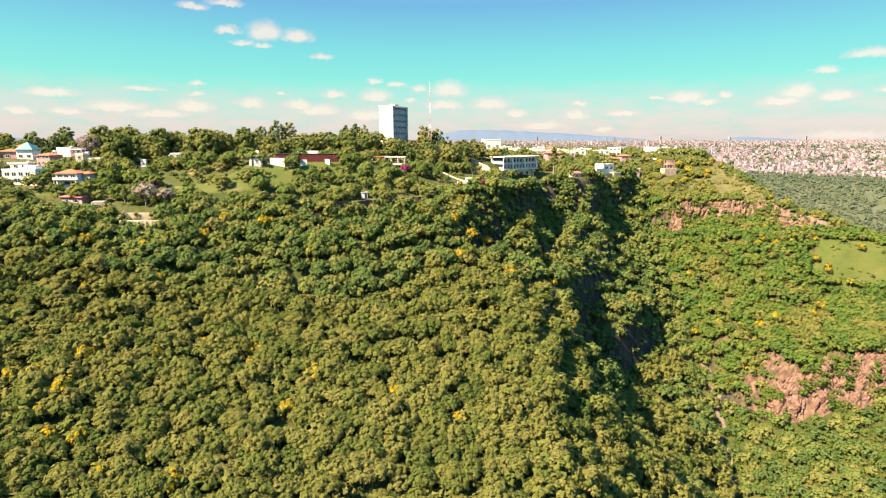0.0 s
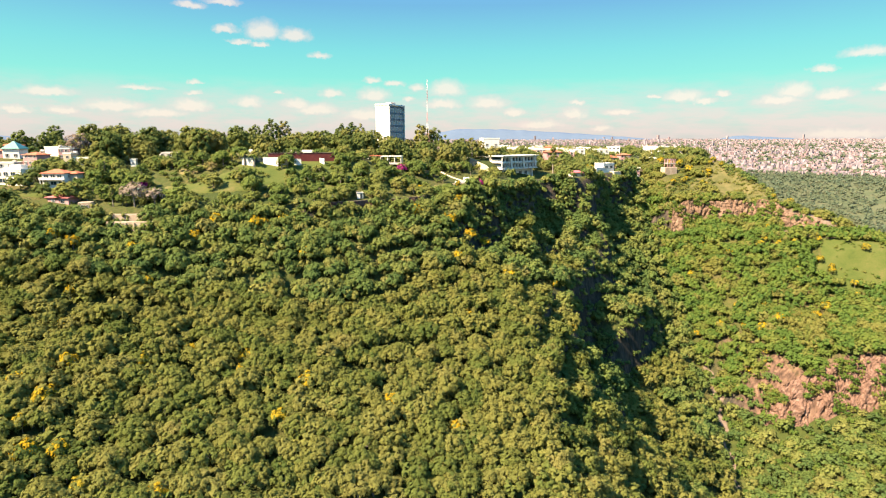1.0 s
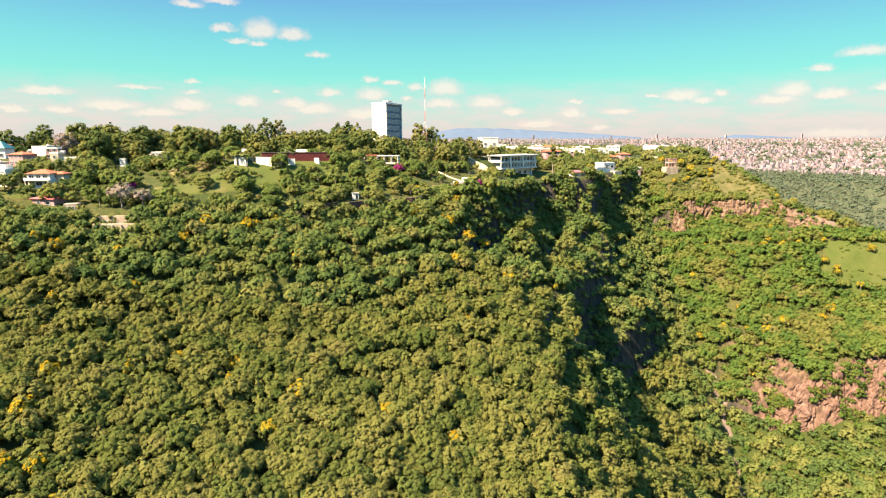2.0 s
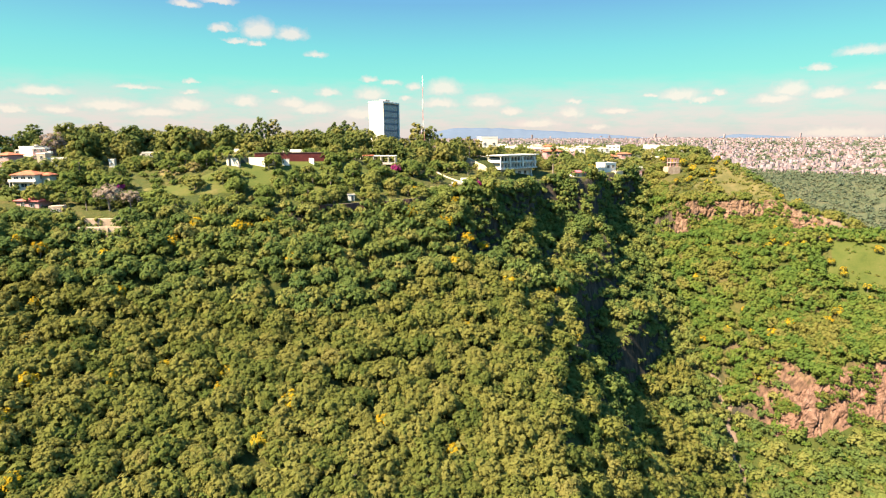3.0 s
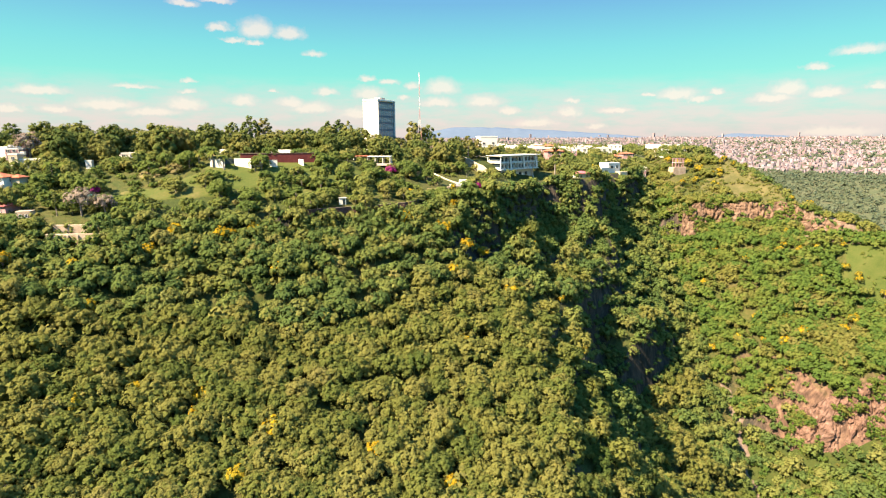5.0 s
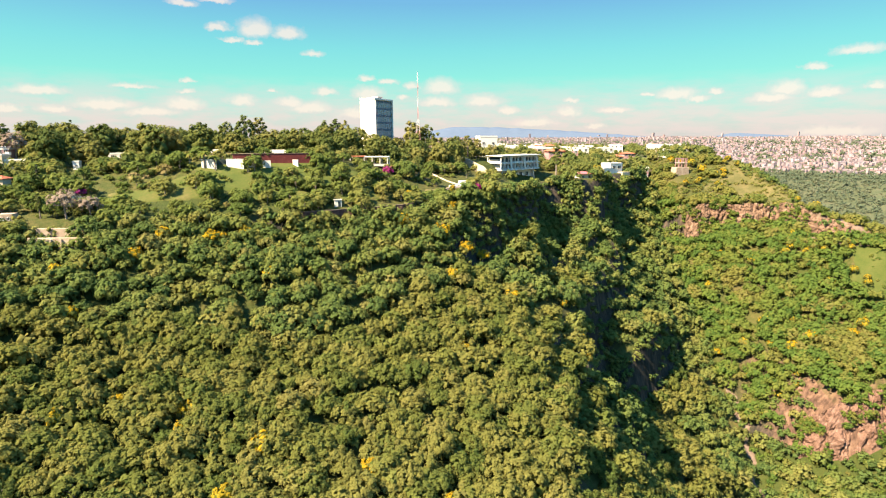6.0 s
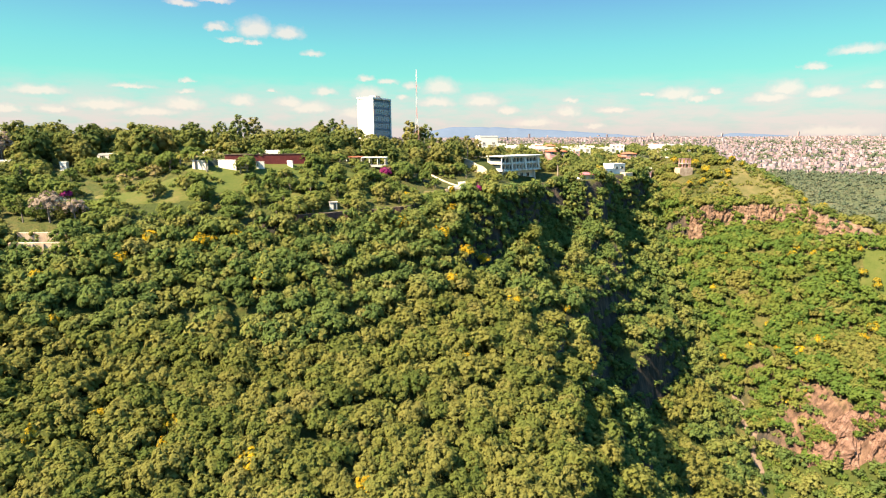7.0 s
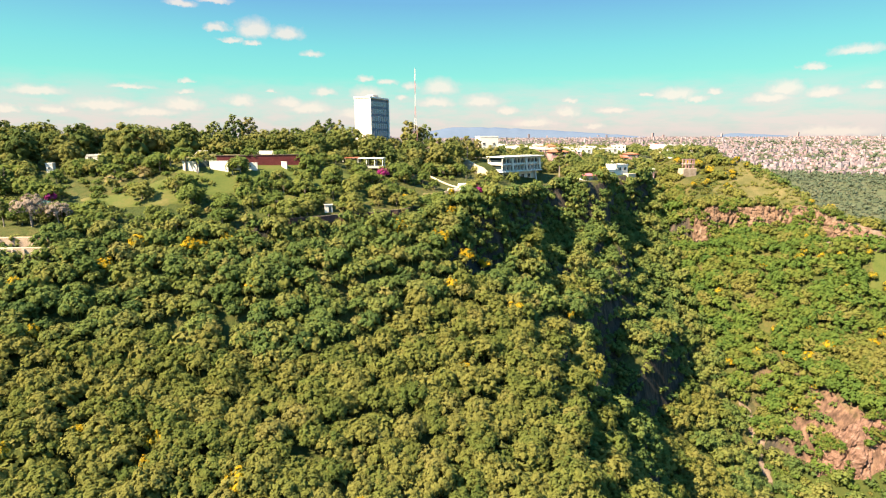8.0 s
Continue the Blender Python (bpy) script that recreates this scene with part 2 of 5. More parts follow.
meadow_grass = surface("meadow_grass", [(0.0, (0.022, 0.034, 0.008)), (0.4, (0.038, 0.048, 0.011)), (0.7, (0.050, 0.054, 0.015)), (1.0, (0.068, 0.058, 0.022))], 0.13, 0.95, fine=16.0, bump=0.6, depth=0.25)
knoll_straw = surface("knoll_straw", [(0.0, (0.030, 0.033, 0.011)), (0.5, (0.062, 0.056, 0.021)), (1.0, (0.104, 0.078, 0.038))], 0.16, 0.95, fine=12.0, bump=0.6, depth=0.25)
bare_earth = surface("bare_earth", [(0.0, (0.068, 0.046, 0.034)), (0.5, (0.099, 0.071, 0.056)), (1.0, (0.135, 0.105, 0.086))], 0.4, 0.95, bump=0.6, depth=0.2)
pink_rock = surface("pink_rock", [(0.0, (0.041, 0.023, 0.018)), (0.3, (0.108, 0.062, 0.048)), (0.6, (0.162, 0.095, 0.074)), (1.0, (0.230, 0.155, 0.126))], 0.5, 0.95, fine=7.0, bump=1.0, depth=0.6)
brown_rock = surface("brown_rock", [(0.0, (0.039, 0.026, 0.020)), (0.45, (0.103, 0.064, 0.046)), (0.8, (0.170, 0.108, 0.080)), (1.0, (0.292, 0.212, 0.167))], 0.35, 0.95, fine=6.0, bump=0.9, depth=0.4)
dark_rock = surface("dark_rock", [(0.0, (0.036, 0.027, 0.026)), (0.5, (0.104, 0.070, 0.062)), (1.0, (0.216, 0.150, 0.138))], 0.3, 0.95, fine=6.0, bump=0.9, depth=0.4)
magenta = foliage("magenta_bloom", [(0.0, (0.180, 0.018, 0.096)), (1.0, (0.252, 0.036, 0.150))], "object")
bare_twigs = foliage("bare_twigs", [(0.0, (0.14, 0.105, 0.085)), (1.0, (0.20, 0.155, 0.125))], "object", through_light=0.1)
palm_leaf = foliage("palm_leaf", [(0.0, (0.07, 0.10, 0.025)), (0.7, (0.13, 0.14, 0.03)), (1.0, (0.18, 0.14, 0.05))], "object")
window_dark = glass("window_dark", (0.03, 0.045, 0.06))


def ground_material():
    m, t, out = material("ground")
    pos = where(t)
    geo = nd(t, "ShaderNodeNewGeometry")
    up = nd(t, "ShaderNodeSeparateXYZ", i0=geo.outputs["True Normal"]).outputs[2]
    broad = nd(t, "ShaderNodeTexNoise", i0=pos, i2=0.03, i3=5.0, i4=0.6).outputs[0]
    grain = nd(t, "ShaderNodeTexNoise", i0=pos, i2=0.7, i3=5.0, i4=0.7).outputs[0]
    both = maths(t, "ADD", maths(t, "MULTIPLY", broad, 0.6), maths(t, "MULTIPLY", grain, 0.4))
    soil = ramp(t, both, [(0.36, (0.022, 0.031, 0.008)), (0.48, (0.032, 0.039, 0.010)), (0.58, (0.054, 0.049, 0.016)), (0.70, (0.094, 0.064, 0.034))])
    # paler, bluer grass on the plain and the next valley's sides: haze painted in
    north = nd(t, "ShaderNodeSeparateXYZ", i0=pos).outputs[1]
    hazy_grass = ramp(t, both, [(0.36, (0.034, 0.043, 0.024)), (0.5, (0.050, 0.057, 0.030)), (0.66, (0.078, 0.072, 0.044))])
    soil = mixed(t, nd(t, "ShaderNodeMapRange", i0=north, i1=400.0, i2=480.0, i3=0.0, i4=1.0).outputs[0], soil, hazy_grass)
    streak = nd(t, "ShaderNodeVectorMath", i0=pos, i1=(0.5, 0.5, 0.09))
    streak.operation = "MULTIPLY"
    rocky = nd(t, "ShaderNodeTexNoise", i0=streak.outputs[0], i2=1.0, i3=6.0, i4=0.65).outputs[0]
    # gorge stone painted darker and cooler for the shade there; pinker rock further east
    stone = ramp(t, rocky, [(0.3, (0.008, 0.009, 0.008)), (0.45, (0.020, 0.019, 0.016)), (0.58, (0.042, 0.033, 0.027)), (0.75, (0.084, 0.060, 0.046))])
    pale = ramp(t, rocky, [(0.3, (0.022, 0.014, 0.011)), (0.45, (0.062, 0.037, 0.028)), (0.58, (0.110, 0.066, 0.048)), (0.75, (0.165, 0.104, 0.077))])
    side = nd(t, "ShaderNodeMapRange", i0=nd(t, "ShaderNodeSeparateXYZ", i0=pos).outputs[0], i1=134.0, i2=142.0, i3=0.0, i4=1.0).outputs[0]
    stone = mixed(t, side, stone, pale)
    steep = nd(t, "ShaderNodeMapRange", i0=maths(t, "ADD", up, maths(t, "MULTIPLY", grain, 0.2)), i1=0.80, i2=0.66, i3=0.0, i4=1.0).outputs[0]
    p = t.nodes.new("ShaderNodeBsdfPrincipled")
    p.inputs["Roughness"].default_value, p.inputs["Specular IOR Level"].default_value = 0.95, 0.1
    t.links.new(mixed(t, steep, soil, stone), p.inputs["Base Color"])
    t.links.new(relief(t, maths(t, "ADD", rocky, grain), 0.8, 0.8), p.inputs["Normal"])
    t.links.new(p.outputs[0], out.inputs[0])
    return m


soil_and_rock = ground_material()
# the blue of the far hills is haze painted as base colour
ridge_haze = surface("ridge_haze", [(0.0, (0.050, 0.070, 0.112)), (1.0, (0.062, 0.082, 0.124))], 0.004, 1.0, bump=0.0)

# ---- the lie of the land ----


def value_noise(x, y, size, seed=0):
    """Smooth noise between -1 and 1."""
    x, y = np.asarray(x, float) / size + 1000.0, np.asarray(y, float) / size + 1000.0
    ix, iy = np.floor(x).astype(np.int64), np.floor(y).astype(np.int64)
    fx, fy = x - ix, y - iy
    fx, fy = fx * fx * (3 - 2 * fx), fy * fy * (3 - 2 * fy)

    def lattice(i, j):
        n = (i * 374761393 + j * 668265263 + seed * 974711) & 0x7fffffff
        n = ((n ^ (n >> 13)) * 1274126177) & 0x7fffffff
        return ((n ^ (n >> 16)) & 0xffff) / 32767.5 - 1.0

    return ((lattice(ix, iy) * (1 - fx) + lattice(ix + 1, iy) * fx) * (1 - fy)
            + (lattice(ix, iy + 1) * (1 - fx) + lattice(ix + 1, iy + 1) * fx) * fy)


def soft_min(a, b, k):
    h = np.clip(0.5 + 0.5 * (b - a) / k, 0, 1)
    return b * (1 - h) + a * h - k * h * (1 - h)


def soft_max(a, b, k):
    return -soft_min(-a, -b, k)


def ease(a, b, v):
    s = np.clip((v - a) / (b - a), 0, 1)
    return s * s * (3 - 2 * s)


# the edge of the plateau over the gorge, and the crest of the spur across it
RIM_X = [-500, -150, -98, -41, -10, 18, 32, 42, 51, 60, 70, 77, 88, 98, 110, 122, 140, 200]
RIM_Y = [120, 163, 177, 190, 206, 230, 243, 260, 281, 289, 290, 296, 318, 329, 340, 356, 390, 500]
SPUR_Y = [0, 235, 262, 276, 300, 336, 370, 400, 450, 700]
SPUR_X = [420, 300, 214, 204, 191, 184, 190, 206, 240, 300]
# the lines that shape the gorge, each by how far east it runs and how high it lies at these places northwards
LINE_Y = [60, 100, 150, 178, 190, 200, 212, 222, 230, 240, 247, 262, 290, 325, 352]
BROW_X, BROW_Z = [20, 26, 28, 25, 25, 27, 30, 25, 22, 26, 30, 44, 70, 98, 113], [6, 18, 37, 46, 50, 51, 50, 57, 62, 65, 66, 63, 64, 66, 82]
EDGE_X, EDGE_Z = [40, 46, 48, 50, 50, 49, 51, 55, 60, 65, 68, 83, 86, 104, 117], [-10, 2, 17, 18, 24, 32, 37, 38, 37, 39, 42, 35, 43, 56, 78]
GULLY_X, GULLY_Z = [50, 58, 62, 66, 66, 58, 57, 61, 66, 70, 75, 91, 96, 110, 121], [-24, -12, 0, -5, 4, 8, 2, 0, 8, 22, 27, 27, 36, 51, 75]
RIB_X, RIB_Z = [55, 63, 68, 73, 79, 79, 78, 76, 80, 85, 91, 103, 105, 116, 125], [-27, -15, -4, -9, -15, -12, -9, -4, 13, 19, 21, 16, 30, 49, 73]
FOOT_X, FOOT_Z = [66, 76, 84, 87, 92, 96, 97, 88, 86, 92, 98, 112, 113, 121, 128], [-46, -36, -24, -28, -27, -24, -20, -14, -8, -6, -5, 3, 26, 46, 71]
FLOOR_X, FLOOR_Z = [84, 94, 106, 114, 118, 121, 124, 126, 127, 128, 128, 127, 126, 127, 132], [-84, -72, -57, -51, -47, -43, -39, -33, -28, -20, -15, 0, 19, 41, 68]
# the low rock band and the scarp across the gorge
ROCK_X, ROCK_Y, ROCK_H = [122, 138, 147, 154, 162, 171, 186, 205], [248, 233, 225, 219.5, 217, 214, 206, 194], [0, 3, 10, 17, 19, 20, 18, 12]
SCARP_X, SCARP_Y = [126, 137, 148, 158, 177, 184, 200, 222], [334, 322, 319, 315, 307, 291, 279, 262]


def rim_y(x):
    return np.interp(x, RIM_X, RIM_Y)


def rock_ahead(x, y):
    """Metres north of the low rock band."""
    return y - np.interp(x, ROCK_X, ROCK_Y)


def scarp_ahead(x, y):
    """Metres north of the scarp."""
    return y - np.interp(x, SCARP_X, SCARP_Y)


def along(x, y, p, q, wide):
    """1 on the line from p to q, fading to 0 over about the width wide."""
    ux, uy = q[0] - p[0], q[1] - p[1]
    s = np.clip(((x - p[0]) * ux + (y - p[1]) * uy) / (ux * ux + uy * uy), 0, 1)
    return np.exp(-((x - p[0] - s * ux) ** 2 + (y - p[1] - s * uy) ** 2) / wide ** 2)


def west_wall(x, y):
    """The side of the gorge from the brow of the hillside down to the floor, through its cliffs, gully and rib."""
    at = [(np.interp(y, LINE_Y, u), np.interp(y, LINE_Y, v)) for u, v in
          ((BROW_X, BROW_Z), (EDGE_X, EDGE_Z), (GULLY_X, GULLY_Z), (RIB_X, RIB_Z), (FOOT_X, FOOT_Z), (FLOOR_X, FLOOR_Z))]
    z = at[0][1] + 0.42 * (at[0][0] - x)
    for (x0, z0), (x1, z1) in zip(at, at[1:]):
        z = np.where(x > x0, z0 + (z1 - z0) * np.clip((x - x0) / (x1 - x0), 0, 1), z)
    # the upper part falls in ledges
    n = 4 * value_noise(x, y, 13, 12) + 3 * value_noise(x, y, 30, 13)
    w = (z + n) / 11
    k = np.floor(w)
    ledge = 11 * (k + ease(0.3, 0.72, w - k)) - n
    share = 0.85 * ease(0, 6, x - at[0][0]) * ease(3, -3, x - at[1][0]) * ease(130, 160, y)
    return z + share * (ledge - z)


def height_at(x, y):
    x, y = np.asarray(x, float), np.asarray(y, float)
    n1, n2, n3 = value_noise(x, y, 60, 1), value_noise(x, y, 22, 2), value_noise(x, y, 8, 3)
    d = y - rim_y(x) + (5 * value_noise(x, y, 17, 4) + 2.5 * value_noise(x, y, 7, 14)) * ease(-5, 25, x) * ease(132, 112, x)
    east = ease(-15, 30, x)
    hillside = -17 - 0.152 * x + 0.385 * y + (9 - 4 * east) * ease(-45, 0, d)
    # the cliffs of the gorge run in and out
    wx = x + (2.2 * value_noise(x, y, 19, 5) + 1.8 * n3 + 0.9 * value_noise(x, y, 4, 6)) * ease(10, 40, x)
    left = soft_min(hillside, west_wall(wx, y + 1.5 * n2), 4)
    # two buttresses under the rim, with shaded bays between them
    left = left + 6 * along(x, y, (36, 246), (34, 232), 7) + 13 * along(x, y, (72, 294), (80, 274), 8) - 5 * along(x, y, (52, 268), (54, 252), 8)
    # across the gorge: a slope with a low rock band, a scarp, and a knoll above it
    floor_x, floor_z = np.interp(y, LINE_Y, FLOOR_X), np.interp(y, LINE_Y, FLOOR_Z)
    right = floor_z + 0.62 * (x - floor_x) + 3 * n1 * ease(0, 40, x - floor_x)
    r = rock_ahead(x, y) + 2.2 * n3 + 2.0 * n2
    right = right + np.interp(x, ROCK_X, ROCK_H) * ease(-3.2, 1.2, r) * (1 - 0.8 * ease(4, 48, r))
    q = scarp_ahead(x, y) + 1.5 * n3 + 2.5 * n2
    right = soft_min(right, 55 - 0.14 * np.clip(x - 178, 0, 60) + 0.1 * q, 6)
    high = 65 + 0.34 * np.clip(q, 0, 64) - 0.4 * np.clip(q - 64, 0, 60) - 0.45 * np.clip(x - 180, 0, 60)
    lip = ease(-2.2, 1.6, q) * ease(119, 147, x)
    right = right * (1 - lip) + np.maximum(high, right) * lip
    slope = np.where(x < floor_x, soft_max(left, right, 3), soft_max(right, floor_z, 4)) + 1.6 * n1 + 1.0 * n2 + 0.5 * n3
    top = 77.3 + 3.2 * east + (16 - 9.5 * ease(-45, 10, x)) * ease(-6 + 30 * east, 46 + 30 * east + 26 * ease(-70, -115, x), d) + 0.6 * n2
    top = top + 2.6 * east * ease(0, 14, d) * ease(40, 22, x) - 5.5 * along(x, y, (33, 288), (57, 310), 8)
    gentle = np.exp(-((x - 4) / 17) ** 2)
    bank = ease(-4 + 2.5 * n3 - 5 * east - 22 * gentle, 3 + 2.5 * n3 - 2 * east, d)
    over = ease(118, 134, x)
    land = slope * (1 - bank) + (top * (1 - over) + np.maximum(np.minimum(slope, 88), 70) * over) * bank
    land = land - 0.85 * np.clip(x - np.interp(y, SPUR_Y, SPUR_X) - 2 * n2, 0, None) ** 1.05
    land = np.clip(land, -90, None)
    # the plateau goes back to the plain; the far wooded side of the next valley rises to the city
    far = np.hypot(x, y)
    plain = 42 + 57 * np.clip((far - 1150) / 3450, 0, 1) + 1.0 * n1
    rise = -22 + 64 * ease(430, 1100, far) + 6 * n1 + 2 * n2
    back = np.where(far > 1100, plain, rise)
    out = ease(0.46, 0.56, x / np.maximum(y, 1))
    plateau = 87 + 6.3 * (1 - east) - 43 * ease(600, 1000, far) + 0.5 * n2
    plateau = np.where(far > 1100, np.maximum(plain, plateau - 10), plateau)
    behind = plateau * (1 - out) + back * out
    reach = ease(440, 560, y)
    land = land * (1 - reach) + behind * reach
    return np.where((x > 200) & (y > 0), np.maximum(land, np.minimum(back, 90) - 200 * (far < 430)), land)


def spaced(a, b, fine, far):
    """Grid lines: fine steps between a and b, growing steps out to the horizon on both sides."""
    line, step, v = list(np.arange(a, b + 0.1, fine)), fine, b
    while v < far:
        step *= 1.13
        v += step
        line.append(v)
    step, v, low = fine, a, []
    while v > -far:
        step *= 1.13
        v -= step
        low.append(v)
    return np.array(low[::-1] + line)


def link_mesh(name, verts, faces, mat, tint=None, smooth=False):
    """One mesh object from arrays of corners and faces, all triangles or all quads."""
    me = bpy.data.meshes.new(name)
    verts, faces = np.ascontiguousarray(verts, np.float32), np.ascontiguousarray(faces, np.int32)
    me.vertices.add(len(verts)), me.loops.add(faces.size), me.polygons.add(len(faces))
    me.vertices.foreach_set("co", verts.ravel())
    me.loops.foreach_set("vertex_index", faces.ravel())
    me.polygons.foreach_set("loop_start", np.arange(0, faces.size, faces.shape[1], dtype=np.int32))
    if tint is not None:
        me.attributes.new("tint", "FLOAT", "POINT").data.foreach_set("value", np.ascontiguousarray(tint, np.float32))
    me.update(calc_edges=True)
    me.polygons.foreach_set("use_smooth", np.full(len(faces), smooth))
    me.materials.append(mat)
    return new(name, me)


def sheet(xs, ys):
    gx, gy = np.meshgrid(xs, ys)
    w = len(xs)
    i = (np.arange(len(ys) - 1)[:, None] * w + np.arange(w - 1)[None, :]).ravel()
    return gx.ravel(), gy.ravel(), np.stack([i, i + 1, i + 1 + w, i + w], 1)


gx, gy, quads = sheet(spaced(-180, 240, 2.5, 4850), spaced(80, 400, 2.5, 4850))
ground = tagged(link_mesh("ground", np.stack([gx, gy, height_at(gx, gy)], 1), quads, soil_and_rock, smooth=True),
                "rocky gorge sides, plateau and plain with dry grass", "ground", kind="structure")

# ---- plants ----


def unit(v):
    return v / np.maximum(np.linalg.norm(v, axis=-1, keepdims=True), 1e-9)


def split(quads):
    """Quads as triangles."""
    q = np.asarray(quads)
    return q if q.shape[1] == 3 else np.concatenate([q[:, [0, 1, 2]], q[:, [0, 2, 3]]])


def blobs(rng, centres, radii, plain=False):
    """Small lumpy bodies that fill the inside of a crown."""
    g = 0.5 * (1 + 5 ** 0.5)
    shell = unit(np.array([(-1, g, 0), (1, g, 0), (-1, -g, 0), (1, -g, 0), (0, -1, g), (0, 1, g), (0, -1, -g), (0, 1, -g), (g, 0, -1), (g, 0, 1), (-g, 0, -1), (-g, 0, 1)], float))
    f = np.array([(0, 11, 5), (0, 5, 1), (0, 1, 7), (0, 7, 10), (0, 10, 11), (1, 5, 9), (5, 11, 4), (11, 10, 2), (10, 7, 6), (7, 1, 8),
                  (3, 9, 4), (3, 4, 2), (3, 2, 6), (3, 6, 8), (3, 8, 9), (4, 9, 5), (2, 4, 11), (6, 2, 10), (8, 6, 7), (9, 8, 1)])
    if plain:
        shell = np.array([(1, 0, 0), (0, 1, 0), (-1, 0, 0), (0, -1, 0), (0, 0, 1), (0, 0, -0.8)], float)
        f = np.array([(0, 1, 4), (1, 2, 4), (2, 3, 4), (3, 0, 4), (1, 0, 5), (2, 1, 5), (3, 2, 5), (0, 3, 5)])
    v = centres[:, None] + radii[:, None, None] * shell[None] * rng.uniform(0.78, 1.2, (len(centres), len(shell), 1))
    return v.reshape(-1, 3), (np.arange(len(centres))[:, None, None] * len(shell) + f[None]).reshape(-1, 3)


def crown_of(rng, radius, tall, base, lobes, leaves, leaf, spread=1.0, upright=0.45, plain=False, core=0.84):
    """A crown: lobes set over a dome, each with a lumpy inside and many small sprigs of leaves over it."""
    k = np.arange(lobes) + 0.5
    polar = np.arccos(1 - 1.2 * k / lobes)
    turn = k * 2.39996 + rng.uniform(0, 6.3)
    dome = np.stack([np.sin(polar) * np.cos(turn), np.sin(polar) * np.sin(turn), np.cos(polar)], 1)
    r = radius * rng.uniform(0.8, 1.3, lobes) * 1.2 / lobes ** 0.5
    reach = rng.uniform(0.66, 0.98, lobes)[:, None] * np.array([spread, spread, 1.0])
    c = dome * reach * np.array([radius, radius, tall]) + rng.normal(0, 0.08 * radius, (lobes, 3))
    c[:, 2] += base
    bv, bf = blobs(rng, c, r * core, plain)
    n = lobes * leaves
    out = unit(dome + [0, 0, 0.25])
    d = unit(rng.normal(0, 1, (lobes, leaves, 3)) + 0.85 * out[:, None] + [0, 0, upright]).reshape(n, 3)
    p = np.repeat(c, leaves, 0) + d * np.repeat(r, leaves)[:, None] * rng.uniform(0.9, 1.2, (n, 1))
    face = unit(0.9 * d + 0.55 * np.repeat(out, leaves, 0) + rng.normal(0, 0.27, (n, 3)) + [0, 0, 0.15])
    u = unit(np.cross(face, rng.normal(0, 1, (n, 3))))
    w = np.cross(face, u)
    s = leaf * rng.uniform(0.65, 1.35, (n, 1))
    lv = np.stack([p + u * s * 1.2, p - u * s * 0.75 + w * s * 0.9, p - u * s * 0.75 - w * s * 0.9], 1).reshape(-1, 3)
    lf = np.arange(n * 3).reshape(n, 3) + len(bv)
    return np.concatenate([bv, lv]), np.concatenate([bf, lf])


def tube(points, radii, sides=6):
    """A tapered limb along points."""
    pts = [np.array(p, float) for p in points]
    v = []
    for i, p in enumerate(pts):
        along = unit(pts[min(i + 1, len(pts) - 1)] - pts[max(i - 1, 0)])
        u = unit(np.cross(along, [0.3, 1.0, 0.2]))
        w = np.cross(along, u)
        a = np.arange(sides) * 2 * np.pi / sides
        v.append(p + radii[i] * (np.cos(a)[:, None] * u + np.sin(a)[:, None] * w))
    j = np.arange(sides)
    f = np.concatenate([np.stack([r * sides + j, r * sides + (j + 1) % sides, (r + 1) * sides + (j + 1) % sides, (r + 1) * sides + j], 1) for r in range(len(pts) - 1)])
    return np.concatenate(v), f


def joined(pieces):
    vs, fs, at = [], [], 0
    for v, f in pieces:
        vs.append(v), fs.append(split(f) + at)
        at += len(v)
    return np.concatenate(vs), np.concatenate(fs)


def trunk_of(rng, height, thick, limbs=4, spread=1.6, sides=6):
    lean = rng.normal(0, 0.25, 2)
    fork = np.array([lean[0], lean[1], height * 0.55])
    pieces = [tube([(0, 0, -0.8), (lean[0] * 0.4, lean[1] * 0.4, height * 0.28), fork, (lean[0] * 1.4, lean[1] * 1.4, height)], [thick * 1.25, thick, thick * 0.8, thick * 0.3], sides)]
    for i in range(limbs):
        a = i * 6.283 / limbs + rng.uniform(-0.4, 0.4)
        tip = fork + [spread * math.cos(a), spread * math.sin(a), height * rng.uniform(0.3, 0.5)]
        pieces.append(tube([fork - [0, 0, 0.3], fork * 0.5 + tip * 0.5 + [0, 0, 0.2], tip], [thick * 0.6, thick * 0.4, thick * 0.15], 4))
    return joined(pieces)


def spots(x0, x1, y0, y1, step, accept, seed, loose=0.55):
    """Loosely even places inside a stretch of the plan."""
    rng = np.random.default_rng(seed)
    xs, ys = np.meshgrid(np.arange(x0, x1, step), np.arange(y0, y1, step * 0.87))
    xs = xs + (np.arange(len(ys)) % 2 * step / 2)[:, None]
    x, y = (xs + rng.uniform(-loose, loose, xs.shape) * step).ravel(), (ys + rng.uniform(-loose - 0.05, loose + 0.05, ys.shape) * step).ravel()
    keep = accept(x, y)
    return x[keep], y[keep]


def steepness(x, y):
    return np.hypot(height_at(x + 1.5, y) - height_at(x - 1.5, y), height_at(x, y + 1.5) - height_at(x, y - 1.5)) / 3


